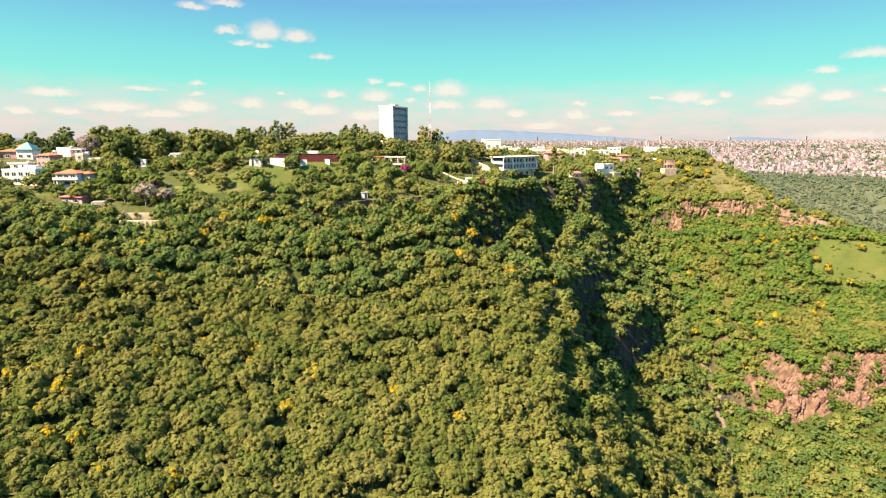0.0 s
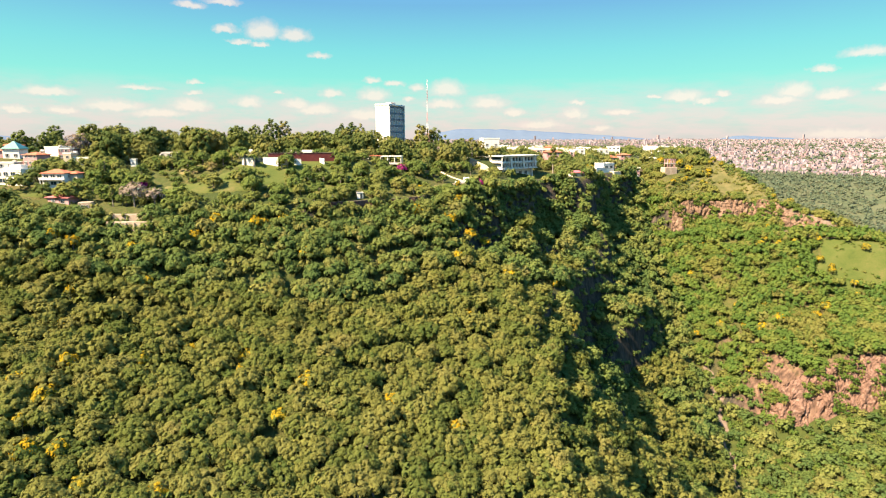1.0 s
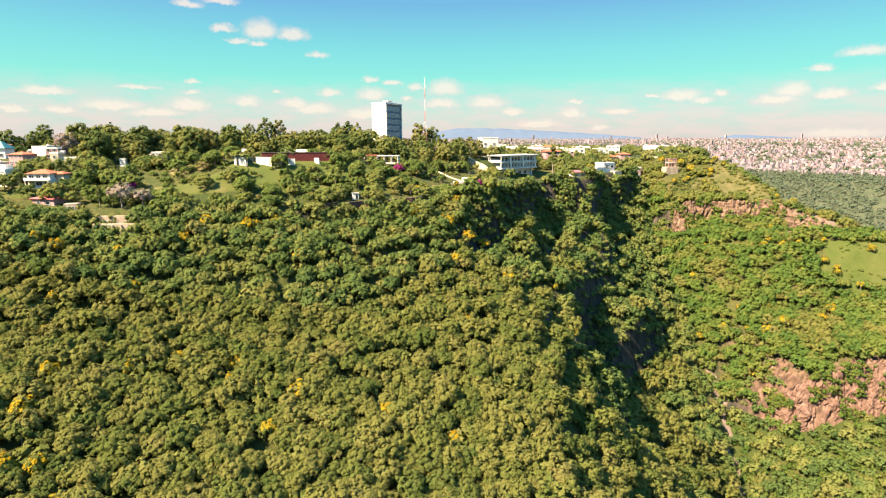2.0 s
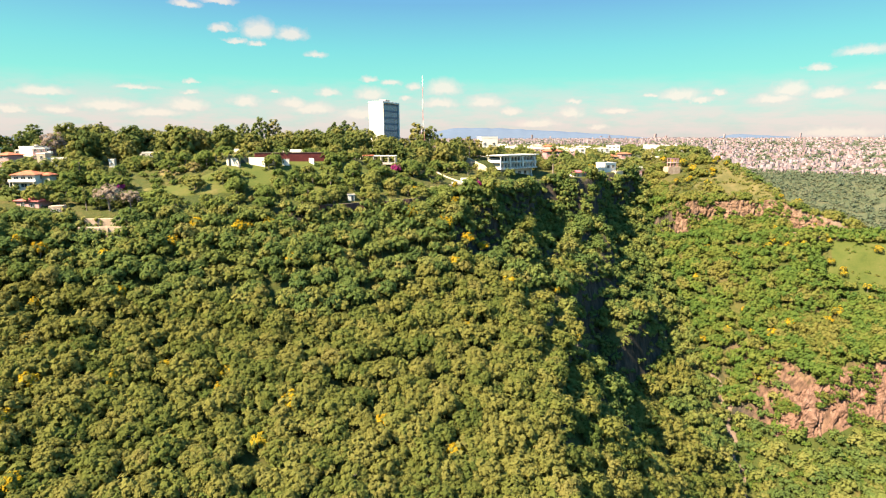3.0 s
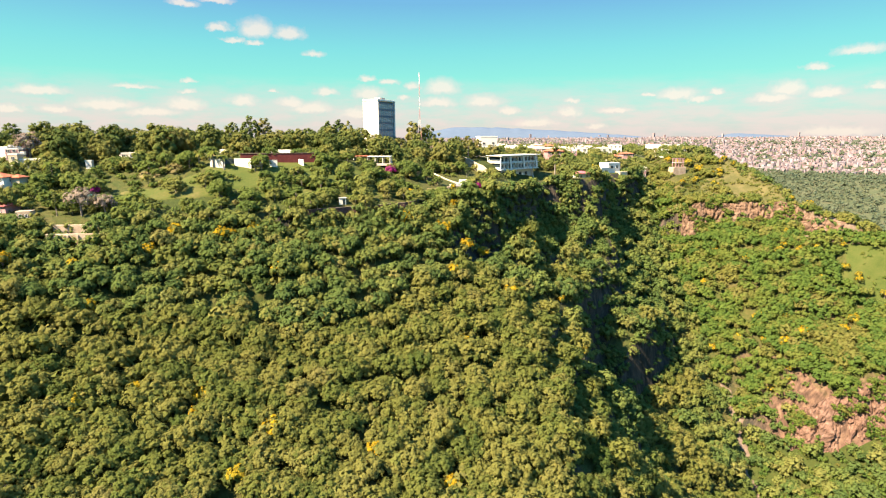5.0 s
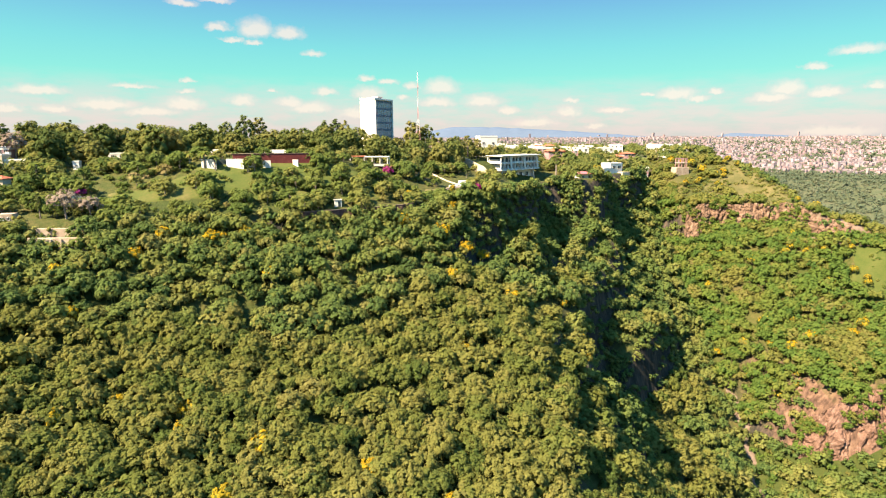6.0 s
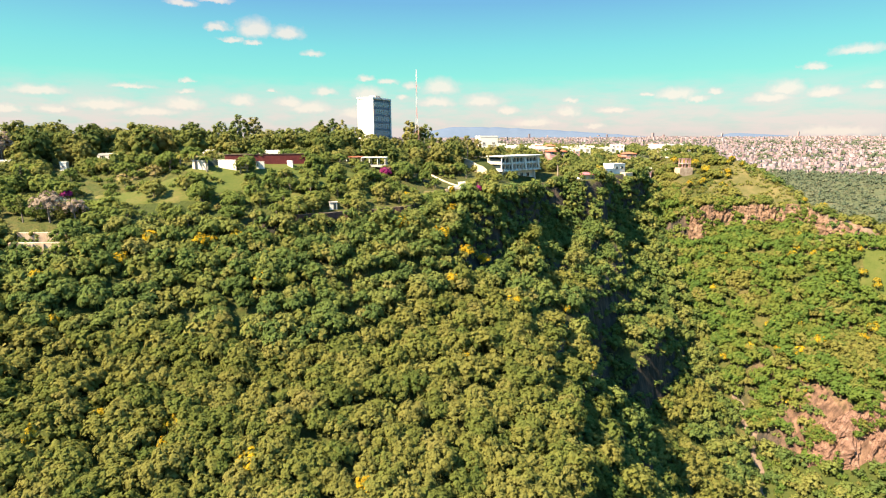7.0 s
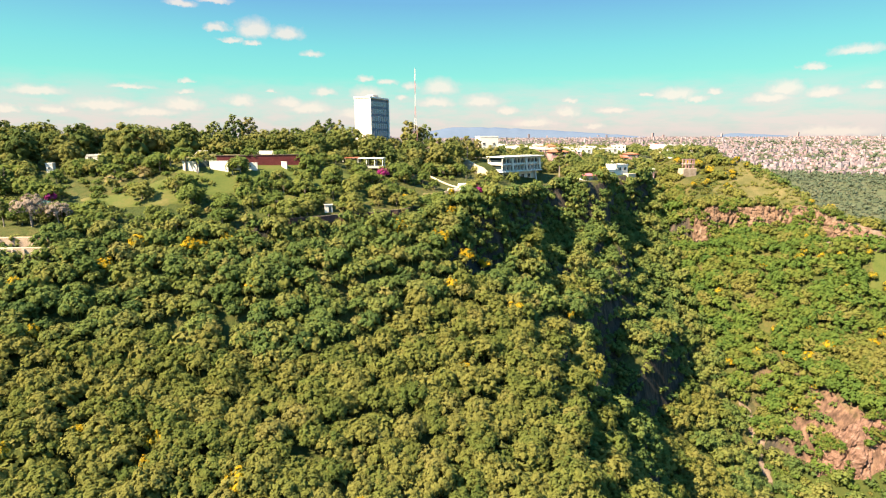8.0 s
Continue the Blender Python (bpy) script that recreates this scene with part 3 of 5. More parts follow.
def wood(name, label, templates, x, y, sizes, mat, seed, category="trees", sink=0.0, z=None):
    """A wood too large to count: every tree is a turned and scaled copy of one of the templates, all in one mesh."""
    rng = np.random.default_rng(seed)
    n, z = len(x), (height_at(x, y) if z is None else z) - sink
    which, turn = rng.integers(0, len(templates), n), rng.uniform(0, 6.283, n)
    s = rng.uniform(*sizes, n) * rng.uniform(0.92, 1.1, n)
    tall = s * rng.uniform(0.9, 1.12, n)
    tint = rng.uniform(0, 1, n)
    vs, fs, ts, at = [], [], [], 0
    for k, (v, f) in enumerate(templates):
        i = np.nonzero(which == k)[0]
        if not len(i):
            continue
        c, q = np.cos(turn[i])[:, None], np.sin(turn[i])[:, None]
        px = (v[None, :, 0] * c - v[None, :, 1] * q) * s[i][:, None] + x[i][:, None]
        py = (v[None, :, 0] * q + v[None, :, 1] * c) * s[i][:, None] + y[i][:, None]
        pz = v[None, :, 2] * tall[i][:, None] + z[i][:, None]
        vs.append(np.stack([px, py, pz], -1).reshape(-1, 3))
        fs.append((np.arange(len(i))[:, None, None] * len(v) + f[None] + at).reshape(-1, 3))
        ts.append(np.repeat(tint[i], len(v)))
        at += len(i) * len(v)
    return tagged(link_mesh(name, np.concatenate(vs), np.concatenate(fs), mat, np.concatenate(ts), smooth=True), label, category, kind="stuff")


def part(name, data, mat, parent, label=""):
    """A mesh as one object under a thing or a part: data is (corners, quads), a mesh or a bmesh."""
    if isinstance(data, tuple):
        ob = link_mesh(name, *data, mat, smooth=True)
    else:
        if isinstance(data, bmesh.types.BMesh):
            me = bpy.data.meshes.new(name)
            data.to_mesh(me)
            data.free()
            me.materials.append(mat)
            data = me
        ob = new(name, data)
    ob.parent = parent
    return tagged(ob, label)


def thing(name, m, label, category, group="", kind=""):
    ob = new(name)
    ob.matrix_basis = m
    return tagged(ob, label, category, group, kind)


def tree_thing(name, seed, radius, tall, base, lobes, leaves, leaf, trunk_h, thick, leaf_mat, label, group, spread=1.0, category="tree"):
    """One tree with a trunk and a crown, as a thing to copy."""
    rng = np.random.default_rng(seed)
    ob = thing(name, Matrix(), label, category, group)
    part("trunk", trunk_of(rng, trunk_h, thick, spread=radius * 0.55), bark, ob)
    part("crown", crown_of(rng, radius, tall, base, lobes, leaves, leaf, spread, plain=True), leaf_mat, ob)
    return ob


def stand(x, y, scale=1.0, turn=0.0, sink=0.0, tall=None):
    tall = scale if tall is None else tall
    return Matrix.Translation((x, y, float(height_at(x, y)) - sink)) @ Matrix.Rotation(turn, 4, "Z") @ Matrix.Diagonal((scale, scale, tall, 1))


# places kept clear of the woods: x, y, radius
CLEAR = []


def is_clear(x, y, extra=0.0):
    ok = np.ones(np.shape(x), bool)
    for cx, cy, r in CLEAR:
        ok &= np.hypot(x - cx, y - cy) > r + extra
    return ok


# ---- buildings ----


def boxes(items, bevel=0.0):
    """A bmesh of boxes: (centre x, y, z of the base), (width, depth, height), turn in degrees."""
    bm = bmesh.new()
    for (x, y, z), (w, d, h), turn in items:
        m = pose(x, y, z + h / 2, 0, 0, turn) @ Matrix.Diagonal((w, d, h, 1))
        bmesh.ops.create_cube(bm, size=1.0, matrix=m)
    if bevel:
        bmesh.ops.bevel(bm, geom=bm.edges[:], offset=bevel, segments=1, affect="EDGES")
    return bm


def window(parent, x, y, z, w, h, facing=0, bars=1):
    """A window on a wall: a frame standing proud, with a dark pane set back in it. facing: 0 towards -y, 90 towards +x."""
    m = pose(x, y, z, 0, 0, facing)
    bm = bmesh.new()
    rim = 0.09
    rows = [((0, 0, 0), (w + 2 * rim, rim)), ((0, 0, h), (w + 2 * rim, rim)), ((-w / 2 - rim / 2, 0, h / 2), (rim, h)), ((w / 2 + rim / 2, 0, h / 2), (rim, h))]
    rows += [((-w / 2 + w * (i + 1) / (bars + 1), 0, h / 2), (0.06, h)) for i in range(bars)]
    for (cx, cy, cz), (a, b) in rows:
        bmesh.ops.create_cube(bm, size=1.0, matrix=m @ Matrix.Translation((cx, -0.06, cz)) @ Matrix.Diagonal((a, 0.2, b, 1)))
    frame_ob = part("window", bm, white_wall, parent)
    bm = bmesh.new()
    bmesh.ops.create_cube(bm, size=1.0, matrix=m @ Matrix.Translation((0, -0.005, h / 2)) @ Matrix.Diagonal((w, 0.05, h - 0.1, 1)))
    part("pane", bm, window_dark, frame_ob, "dark reflecting glass")


def hip_roof(x, y, z, w, d, h, over=0.6):
    """A hipped roof with eaves of some thickness."""
    bm = bmesh.new()
    a, b = w / 2 + over, d / 2 + over
    r = max(a - b, 0.2)
    low = [bm.verts.new((x + sx * a, y + sy * b, z)) for sx, sy in ((-1, -1), (1, -1), (1, 1), (-1, 1))]
    eave = [bm.verts.new((v.co.x, v.co.y, z + 0.22)) for v in low]
    top = [bm.verts.new((x - r, y, z + h)), bm.verts.new((x + r, y, z + h))]
    bm.faces.new(low[::-1])
    for i in range(4):
        bm.faces.new((low[i], low[(i + 1) % 4], eave[(i + 1) % 4], eave[i]))
    bm.faces.new((eave[0], eave[1], top[1], top[0])), bm.faces.new((eave[1], eave[2], top[1]))
    bm.faces.new((eave[2], eave[3], top[0], top[1])), bm.faces.new((eave[3], eave[0], top[0]))
    return bm


def parapet(x, y, z, w, d, h=0.7, t=0.25):
    return boxes([((x, y - d / 2 + t / 2, z), (w, t, h), 0), ((x, y + d / 2 - t / 2, z), (w, t, h), 0), ((x - w / 2 + t / 2, y, z), (t, d - 2 * t, h), 0), ((x + w / 2 - t / 2, y, z), (t, d - 2 * t, h), 0)])


CLEAR += [(30, 280, 6), (24, 274, 5), (36, 284, 6), (-29, 294, 12), (44, 308, 17), (36, 298, 10), (52, 300, 9), (24, 288, 8), (34, 287, 8), (42, 292, 7), (58, 308, 8), (28, 278, 6), (42, 283, 6), (52, 292, 6), (40, 274, 7), (50, 286, 7), (60, 298, 6), (32, 268, 5), (46, 278, 7), (38, 268, 6), (56, 291, 6)]


def office_tower():
    """Tall slab: a blind end wall, a long side of dark glass in bands between two white piers."""
    ob = thing("office_tower", pose(-26, 286, 88, 0, 0, -25), "tall white office slab with one long dark glass side", "building")
    part("shell", boxes([((-4.0, 8, 0), (7.5, 16, 28.6), 0)], 0.05), white_wall, ob, "plain white wall")
    part("roof_slab", boxes([((-3.7, 8, 28.6), (8.2, 16.4, 0.8), 0)], 0.05), white_wall, ob)
    for y in (0.25, 15.75):
        part("pier", boxes([((0.0, y, 0), (0.9, 0.5, 28.6), 0)]), white_wall, ob)
    for i in range(9):
        band = part("glass_band", boxes([((-0.2, 8, 0.5 + i * 3.1), (0.12, 15.0, 2.2), 0)]), dark_glass, ob, "dark blue-grey window band")
        for k in range(9):
            part("mullion", boxes([((-0.1, 0.9 + k * 1.775, 0.5 + i * 3.1), (0.14, 0.12, 2.2), 0)]), concrete, band)
        part("spandrel", boxes([((-0.17, 8, 2.7 + i * 3.1), (0.16, 15.0, 0.9), 0)]), spandrel_grey, ob, "dark blue-grey panel strip")
    part("roof_cabin", boxes([((-4.5, 10, 29.4), (3.2, 4.5, 1.2), 0)], 0.05), concrete, ob)
    return ob


office_tower()


def arch_panel(w, h, t=0.35, gap=0.42):
    """A wall panel w wide and h high with an arched opening through it."""
    bm = bmesh.new()
    r, n = w / 2 - gap / 2, 8
    spring = h - r - 0.45
    inner = [(-r, 0.5)] + [(-r * math.cos(math.pi * i / n), spring + r * math.sin(math.pi * i / n)) for i in range(n + 1)] + [(r, 0.5)]
    outer = [(-w / 2, 0.0)] + [(-w / 2 + w * i / n, h) for i in range(n + 1)] + [(w / 2, 0.0)]
    loops = []
    for y in (0, t):
        loops.append(([bm.verts.new((u, y, v)) for u, v in inner], [bm.verts.new((u, y, v)) for u, v in outer]))
    (i0, o0), (i1, o1) = loops
    m = len(inner)
    for k in range(m):
        j = (k + 1) % m
        bm.faces.new((o0[k], o0[j], i0[j], i0[k])), bm.faces.new((i1[k], i1[j], o1[j], o1[k]))
        bm.faces.new((i0[k], i0[j], i1[j], i1[k])), bm.faces.new((o1[k], o1[j], o0[j], o0[k]))
    bmesh.ops.recalc_face_normals(bm, faces=bm.faces[:])
    return bm


def terrace_building():
    """Long white building over the slope: arched upper windows, raking fins, an open end with balconies, and stilts."""
    ob = thing("terrace_building", pose(33, 297, 81.2, 0, 0, 44), "long white terrace building with arched windows on stilts", "building")
    part("body", boxes([((15.9, 5.2, 3.2), (30.2, 7.4, 6.4), 0)], 0.04), white_wall, ob)
    part("roof_slab", boxes([((15.3, 4.4, 9.62), (32.0, 10.2, 0.45), 0)], 0.05), white_wall, ob)
    part("floor_slab", boxes([((15.3, 4.6, 2.75), (31.4, 9.6, 0.45), 0)], 0.05), white_wall, ob)
    part("middle_slab", boxes([((15.5, 4.6, 6.1), (31.2, 9.2, 0.3), 0)], 0.03), white_wall, ob)
    bays, w = 11, 2.72
    arch = arch_panel(w, 3.2)
    arch_data = bpy.data.meshes.new("arch_panel")
    arch.to_mesh(arch_data), arch.free()
    arch_data.materials.append(white_wall)
    for i in range(bays):
        x = 1.9 + i * w
        panel = new("arch_panel", arch_data)
        panel.parent, panel.location = ob, (x, 0.55, 6.4)
        part("arch_glass", boxes([((x, 1.46, 6.45), (2.2, 0.08, 2.9), 0)]), window_dark, ob, "dark bluish glass")
        window(ob, x, 1.42, 3.75, 1.7, 1.7)
    for i in range(bays + 1):
        part("pier", boxes([((0.55 + i * w, 0.75, 3.2), (0.34, 0.7, 2.95), 0)]), white_wall, ob)
    for x in (7.2, 17.9, 28.6):
        bm = bmesh.new()
        bmesh.ops.create_cube(bm, size=1.0, matrix=Matrix.Translation((x, 0.1, 6.6)) @ Matrix.Rotation(radians(-14), 4, "Y") @ Matrix.Diagonal((0.9, 0.5, 6.6, 1)))
        part("raking_fin", bm, white_wall, ob, "slanted white fin")
    # the open end
    for z in (3.2, 6.4):
        part("balcony_rail", boxes([((-0.15, 4.6, z + 0.05), (0.12, 8.6, 0.95), 0)]), white_wall, ob)
        # a dark panel stands in for the shade inside each open balcony
        part("balcony_shade", boxes([((0.7, 4.8, z + 0.1), (0.2, 6.6, 2.6), 0)]), window_dark, ob, "dark panel for the shade inside the opening")
        for py in (0.5, 8.9):
            part("balcony_post", boxes([((0.1, py, z), (0.35, 0.35, 3.1), 0)]), white_wall, ob)
    part("lower_storey", boxes([((16.5, 5.2, -3.5), (26, 6.0, 6.25), 0)], 0.05), white_wall, ob)
    for x in (8, 13, 18, 23):
        window(ob, x, 2.19, -0.4, 2.2, 1.8)
    for x in (1.2, 6.5, 27.5):
        bm = bmesh.new()
        bmesh.ops.create_cube(bm, size=1.0, matrix=Matrix.Translation((x, 1.4, 0.2)) @ Matrix.Rotation(radians(22 if x < 5 else -14), 4, "Y") @ Matrix.Diagonal((0.7, 0.7, 6.2, 1)))
        part("stilt", bm, white_wall, ob)
    part("end_wall", boxes([((-1.6, 7.0, -3.2), (5.4, 4.5, 5.9), 0)], 0.04), cream_wall, ob)
    return ob


terrace_building()


def house(name, m, label, blocks, windows=(), roofs=(), flats=(), extras=(), category="house", group="", size=1.0):
    """blocks: (x, y, z, w, d, h, material); windows: (x, y, z, w, h, facing); roofs: hipped, (x, y, z, w, d, h, material); flats: parapets (x, y, z, w, d)."""
    ob = thing(name, m @ Matrix.Scale(size, 4), label, category, group)
    for x, y, z, w, d, h, mat in blocks:
        part("wall", boxes([((x, y, z), (w, d, h), 0)], 0.04), mat, ob)
    for x, y, z, w, h, f in windows:
        window(ob, x, y, z, w, h, f)
    for x, y, z, w, d, h, mat in roofs:
        part("roof", hip_roof(x, y, z, w, d, h), mat, ob, "sloping roof")
    for x, y, z, w, d in flats:
        part("parapet", parapet(x, y, z, w, d), white_wall, ob)
    for nm, x, y, z, w, d, h, mat in extras:
        part(nm, boxes([((x, y, z), (w, d, h), 0)], 0.03), mat, ob)
    return ob


def level(x, y, dz=0.0):
    return float(height_at(x, y)) + dz


CLEAR += [(-100, 166, 3), (-96, 165, 3.5), (-91, 166, 3.5), (-96, 169, 5), (-90, 169, 3), (16, 225, 3), (-134, 192, 4), (46, 287, 5), (53, 293, 6), (60, 300, 6), (40, 280, 4), (65, 317, 4), (-146, 229, 4), (-143, 223, 4), (-131, 196, 7), (-129, 189, 3), (-150, 197, 9), (-146, 189, 3.5), (-139, 218, 7), (-137, 210, 4), (-168, 222, 9), (-120, 221, 4), (-119, 215, 3), (-99, 176, 7), (-100, 170, 4), (-115, 179, 4), (-127, 181, 5), (-121, 177, 4), (-134, 182, 4), (-99, 191, 4)]
house("villa", pose(-133.2, 196.5, level(-133.2, 196.5, -0.4), 0, 0, 2), "two-storey white villa with a terracotta tiled roof", [(0, 0, -1, 10, 8, 7, white_wall)],
      [(-3.2, -4, 0.8, 1.8, 1.6, 0), (0, -4, 0.8, 2.6, 1.6, 0), (3.2, -4, 0.8, 1.8, 1.6, 0), (-3, -4, 4.0, 2.0, 1.4, 0), (0, -4, 4.0, 2.0, 1.4, 0), (3, -4, 4.0, 2.0, 1.4, 0), (5, 0, 0.8, 1.6, 1.5, 90), (5, 0, 4.0, 1.6, 1.4, 90)],
      [(0, 0, 6.0, 10, 8, 1.9, tile), (6.5, 2.5, 5.6, 4, 5, 1.4, tile)],
      extras=[("wing", 6.5, 2.5, -1, 4, 5, 6.4, cream_wall), ("balcony", 0, -4.9, 3.1, 11, 1.8, 0.3, white_wall), ("balcony_rail", 0, -5.7, 3.4, 11, 0.15, 0.9, white_wall), ("awning_post", -5, -5.6, -1, 0.3, 0.3, 4.1, white_wall), ("awning_post", 5, -5.6, -1, 0.3, 0.3, 4.1, white_wall)], size=0.74)
house("modern_house", pose(-150, 197.5, level(-150, 197.5, -0.5), 0, 0, -4), "large white flat-roofed modern house with wide windows", [(0, 0, -1, 17, 9, 7.2, white_wall), (-9.5, 3, -1, 7, 9, 5.2, white_wall), (8, 2.5, -1, 5, 6, 4.4, cream_wall)],
      [(-6, -4.5, 3.6, 2.4, 1.7, 0), (-2.5, -4.5, 3.6, 2.2, 1.8, 0), (1, -4.5, 3.6, 2.2, 1.8, 0), (4.5, -4.5, 3.6, 2.2, 1.8, 0), (-6, -4.5, 0.5, 2.8, 1.8, 0), (-1, -4.5, 0.5, 3.4, 2.0, 0), (8.5, 0, 3.6, 1.8, 1.6, 90)],
      flats=[(0, 0, 6.2, 17.2, 9.2), (-9.5, 3, 4.2, 7.2, 9.2)], extras=[("roof_cabin", 2, 2, 6.2, 6, 4, 2.2, white_wall)], size=0.74)
house("cream_house", pose(-140, 218, level(-140, 218, -0.5), 0, 0, 4), "cream stepped house with a dark green screen", [(-3.2, 0, -1, 4, 6, 7.4, cream_wall), (3, 1, -1, 9, 6, 5.0, cream_wall)],
      [(-3.2, -3, 1.0, 1.2, 1.4, 0), (-3.2, -3, 4.2, 1.2, 1.4, 0), (1, -2, 0.8, 1.6, 1.4, 0)], flats=[(-3.2, 0, 6.4, 4.2, 6.2), (3, 1, 4.0, 9.2, 6.2)], extras=[("screen", 4, -3.4, -1, 8.5, 0.5, 3.6, dark_screen), ("water_tank", -1.5, 2, 6.4, 1.6, 1.6, 1.4, white_wall)], size=0.74)
ob = house("pavilion_house", pose(-168, 224, level(-168, 224, -0.5), 0, 0, 8), "white house with a green pyramid roof", [(0, 0, -1, 8, 8, 6, white_wall), (-9, 1, -1, 9, 8, 5, pink_wall)],
           [(-2, -4, 1, 1.5, 1.5, 0), (2, -4, 1, 1.5, 1.5, 0), (-9, -3, 1, 2, 1.5, 0)], [(0, 0, 5, 8, 8, 4.2, green_roof), (-9, 1, 4, 9, 8, 1.6, tile)], size=0.74)
house("tank_house", pose(-120, 221, level(-120, 221), 0, 0, 10), "small plain white block house among garden trees", [(0, 0, -0.6, 2.6, 2.6, 3.6, white_wall)], [(0, -1.3, 1.0, 0.8, 0.9, 0)], flats=[(0, 0, 3.0, 2.8, 2.8)], size=0.74)
house("red_roofed_annex", pose(-124.3, 185, 78.9, 0, 0, -14), "low annex with a faded red roof at the edge", [(0, 0, -2, 9, 5, 4.4, pink_wall)], [(-2, -2.5, 0.6, 1.4, 1.2, 0), (2, -2.5, 0.6, 1.4, 1.2, 0)], [(0, 0, 2.4, 9, 5, 1.0, red_paint)], size=0.95)
house("stone_shed", pose(-114, 180, level(-114, 180, -0.3), 0, 0, 12), "small beige stone shed beside the garden wall", [(0, 0, -3, 5, 4, 5.6, old_stone)], [(-1, -2, 0.3, 0.9, 1.2, 0), (1, -2, 0.3, 0.9, 1.2, 0)], size=0.74)
ob = thing("garden_terrace", pose(-95.2, 171.8, 74.0, 0, 0, 3), "two-tiered beige stone terrace wall with buttresses", "wall")
part("lower_wall", boxes([((0, -1.2, -4), (14, 0.8, 5.2), 0)], 0.06), old_stone, ob)
part("upper_wall", boxes([((-0.8, 1.6, -3), (11.5, 0.8, 6.2), 0)], 0.06), old_stone, ob)
part("ledge", boxes([((0, 0.2, -4), (13.8, 2.0, 4.9), 0)]), bare_earth, ob, "bare earth ledge")
for i in range(6):
    part("buttress", boxes([((-6.25 + i * 2.5, -1.75, -4), (0.5, 0.5, 4.9), 0)], 0.04), old_stone, ob)
house("long_roofed_shed", pose(-99, 192, level(-99, 192), 0, 0, 6), "long low shed with a brown flat roof", [(0, 0, -0.5, 9, 3.5, 2.6, cream_wall), (-5.5, 1.5, -0.5, 3, 3, 3.2, white_wall)], [(-1, -1.75, 0.5, 1.2, 1.0, 0), (2, -1.75, 0.5, 1.2, 1.0, 0)],
      [(-5.5, 1.5, 2.7, 3, 3, 1.0, green_roof)], extras=[("roof_slab", 0.3, 0, 2.1, 10.4, 4.6, 0.25, bare_earth)], size=0.74)

# the clay court with its white walls, the picnic shelter, ramps and garden walls
CLEAR += [(-66, 219, 4), (-60, 220, 4), (-53, 221, 4), (-46, 224, 3), (-72.5, 210.5, 3.2), (-64.6, 211.6, 3.4), (-86, 230, 6), (-74, 230, 7), (-60, 231, 6), (-92, 248, 8), (-80, 249, 9), (-67, 251, 9), (-55, 252, 8), (-86, 261, 6), (-73, 263, 6), (-60, 264, 6), (-47, 250, 5), (-78, 238, 7), (-64, 239, 7), (-52, 240, 6), (-24, 244, 7), (-24, 236, 3)]
ob = thing("clay_court_wall", pose(-54, 222, level(-54, 222, -0.8), 0, 0, 17), "long maroon wall of a court with paler patches", "wall")
part("face", boxes([((0, 0, -1), (26, 1.2, 4.9), 0)], 0.06), maroon, ob)
part("wing", boxes([((-15.8, -0.6, -1), (6.0, 1.0, 3.4), 0)], 0.06), dark_screen, ob, "dark blue-grey lower wall")
part("coping", boxes([((0, 0, 3.9), (26.4, 1.4, 0.2), 0)]), bare_earth, ob)
for x, y, w, h, t in ((-72.5, 213.2, 5.2, 2.9, -10), (-64.6, 214.8, 6.0, 2.9, -8), (-60.6, 216.2, 3.6, 1.6, 8), (-55, 217.4, 2.6, 2.4, 8), (-46.5, 221.6, 2.8, 2.0, -40)):
    ob = thing("garden_wall", pose(x, y, level(x, y, -0.6), 0, 0, t), "short plain white rendered wall in the garden", "wall", "white garden walls")
    part("panel", boxes([((0, 0, 0), (w, 0.3, h + 0.6), 0)], 0.03), white_wall, ob)
    part("coping", boxes([((0, 0, h + 0.6), (w + 0.1, 0.42, 0.12), 0)]), white_wall, ob)
for x, y, w, t in ((-66, 270, 12, 0), (-46, 269, 15, -6), (-31, 262, 8, -20), (-92, 267, 6, 4)):
    ob = thing("boundary_wall", pose(x, y, level(x, y, -0.5), 0, 0, t), "low white boundary wall along the field", "wall", "low boundary walls")
    part("panel", boxes([((0, 0, 0), (w, 0.3, 2.1), 0)], 0.03), white_wall, ob)
    CLEAR.append((x, y - 3, 5))
ob = thing("picnic_shelter", pose(-24, 244, level(-24, 244), 0, 0, -4), "open shelter with a flat pale roof on posts", "shelter")
part("roof", boxes([((3.0, 0, 2.7), (9.0, 5.0, 0.28), 0)], 0.04), white_wall, ob)
part("tiled_roof", boxes([((-4.4, 0, 2.9), (5.6, 5.0, 0.3), 0)], 0.04), tile, ob, "brown tiled roof")
for x in (-7, -4.4, -1.6, 1.4, 4.4, 7.2):
    for y in (-2.1, 2.1):
        part("post", boxes([((x, y, -0.5), (0.28, 0.28, 3.3), 0)], 0.03), white_wall, ob)
part("back_wall", boxes([((-4.4, 2.2, -0.5), (5.2, 0.25, 3.2), 0)]), cream_wall, ob)
part("floor", boxes([((0, 0, -0.6), (15, 5, 0.75), 0)]), concrete, ob)


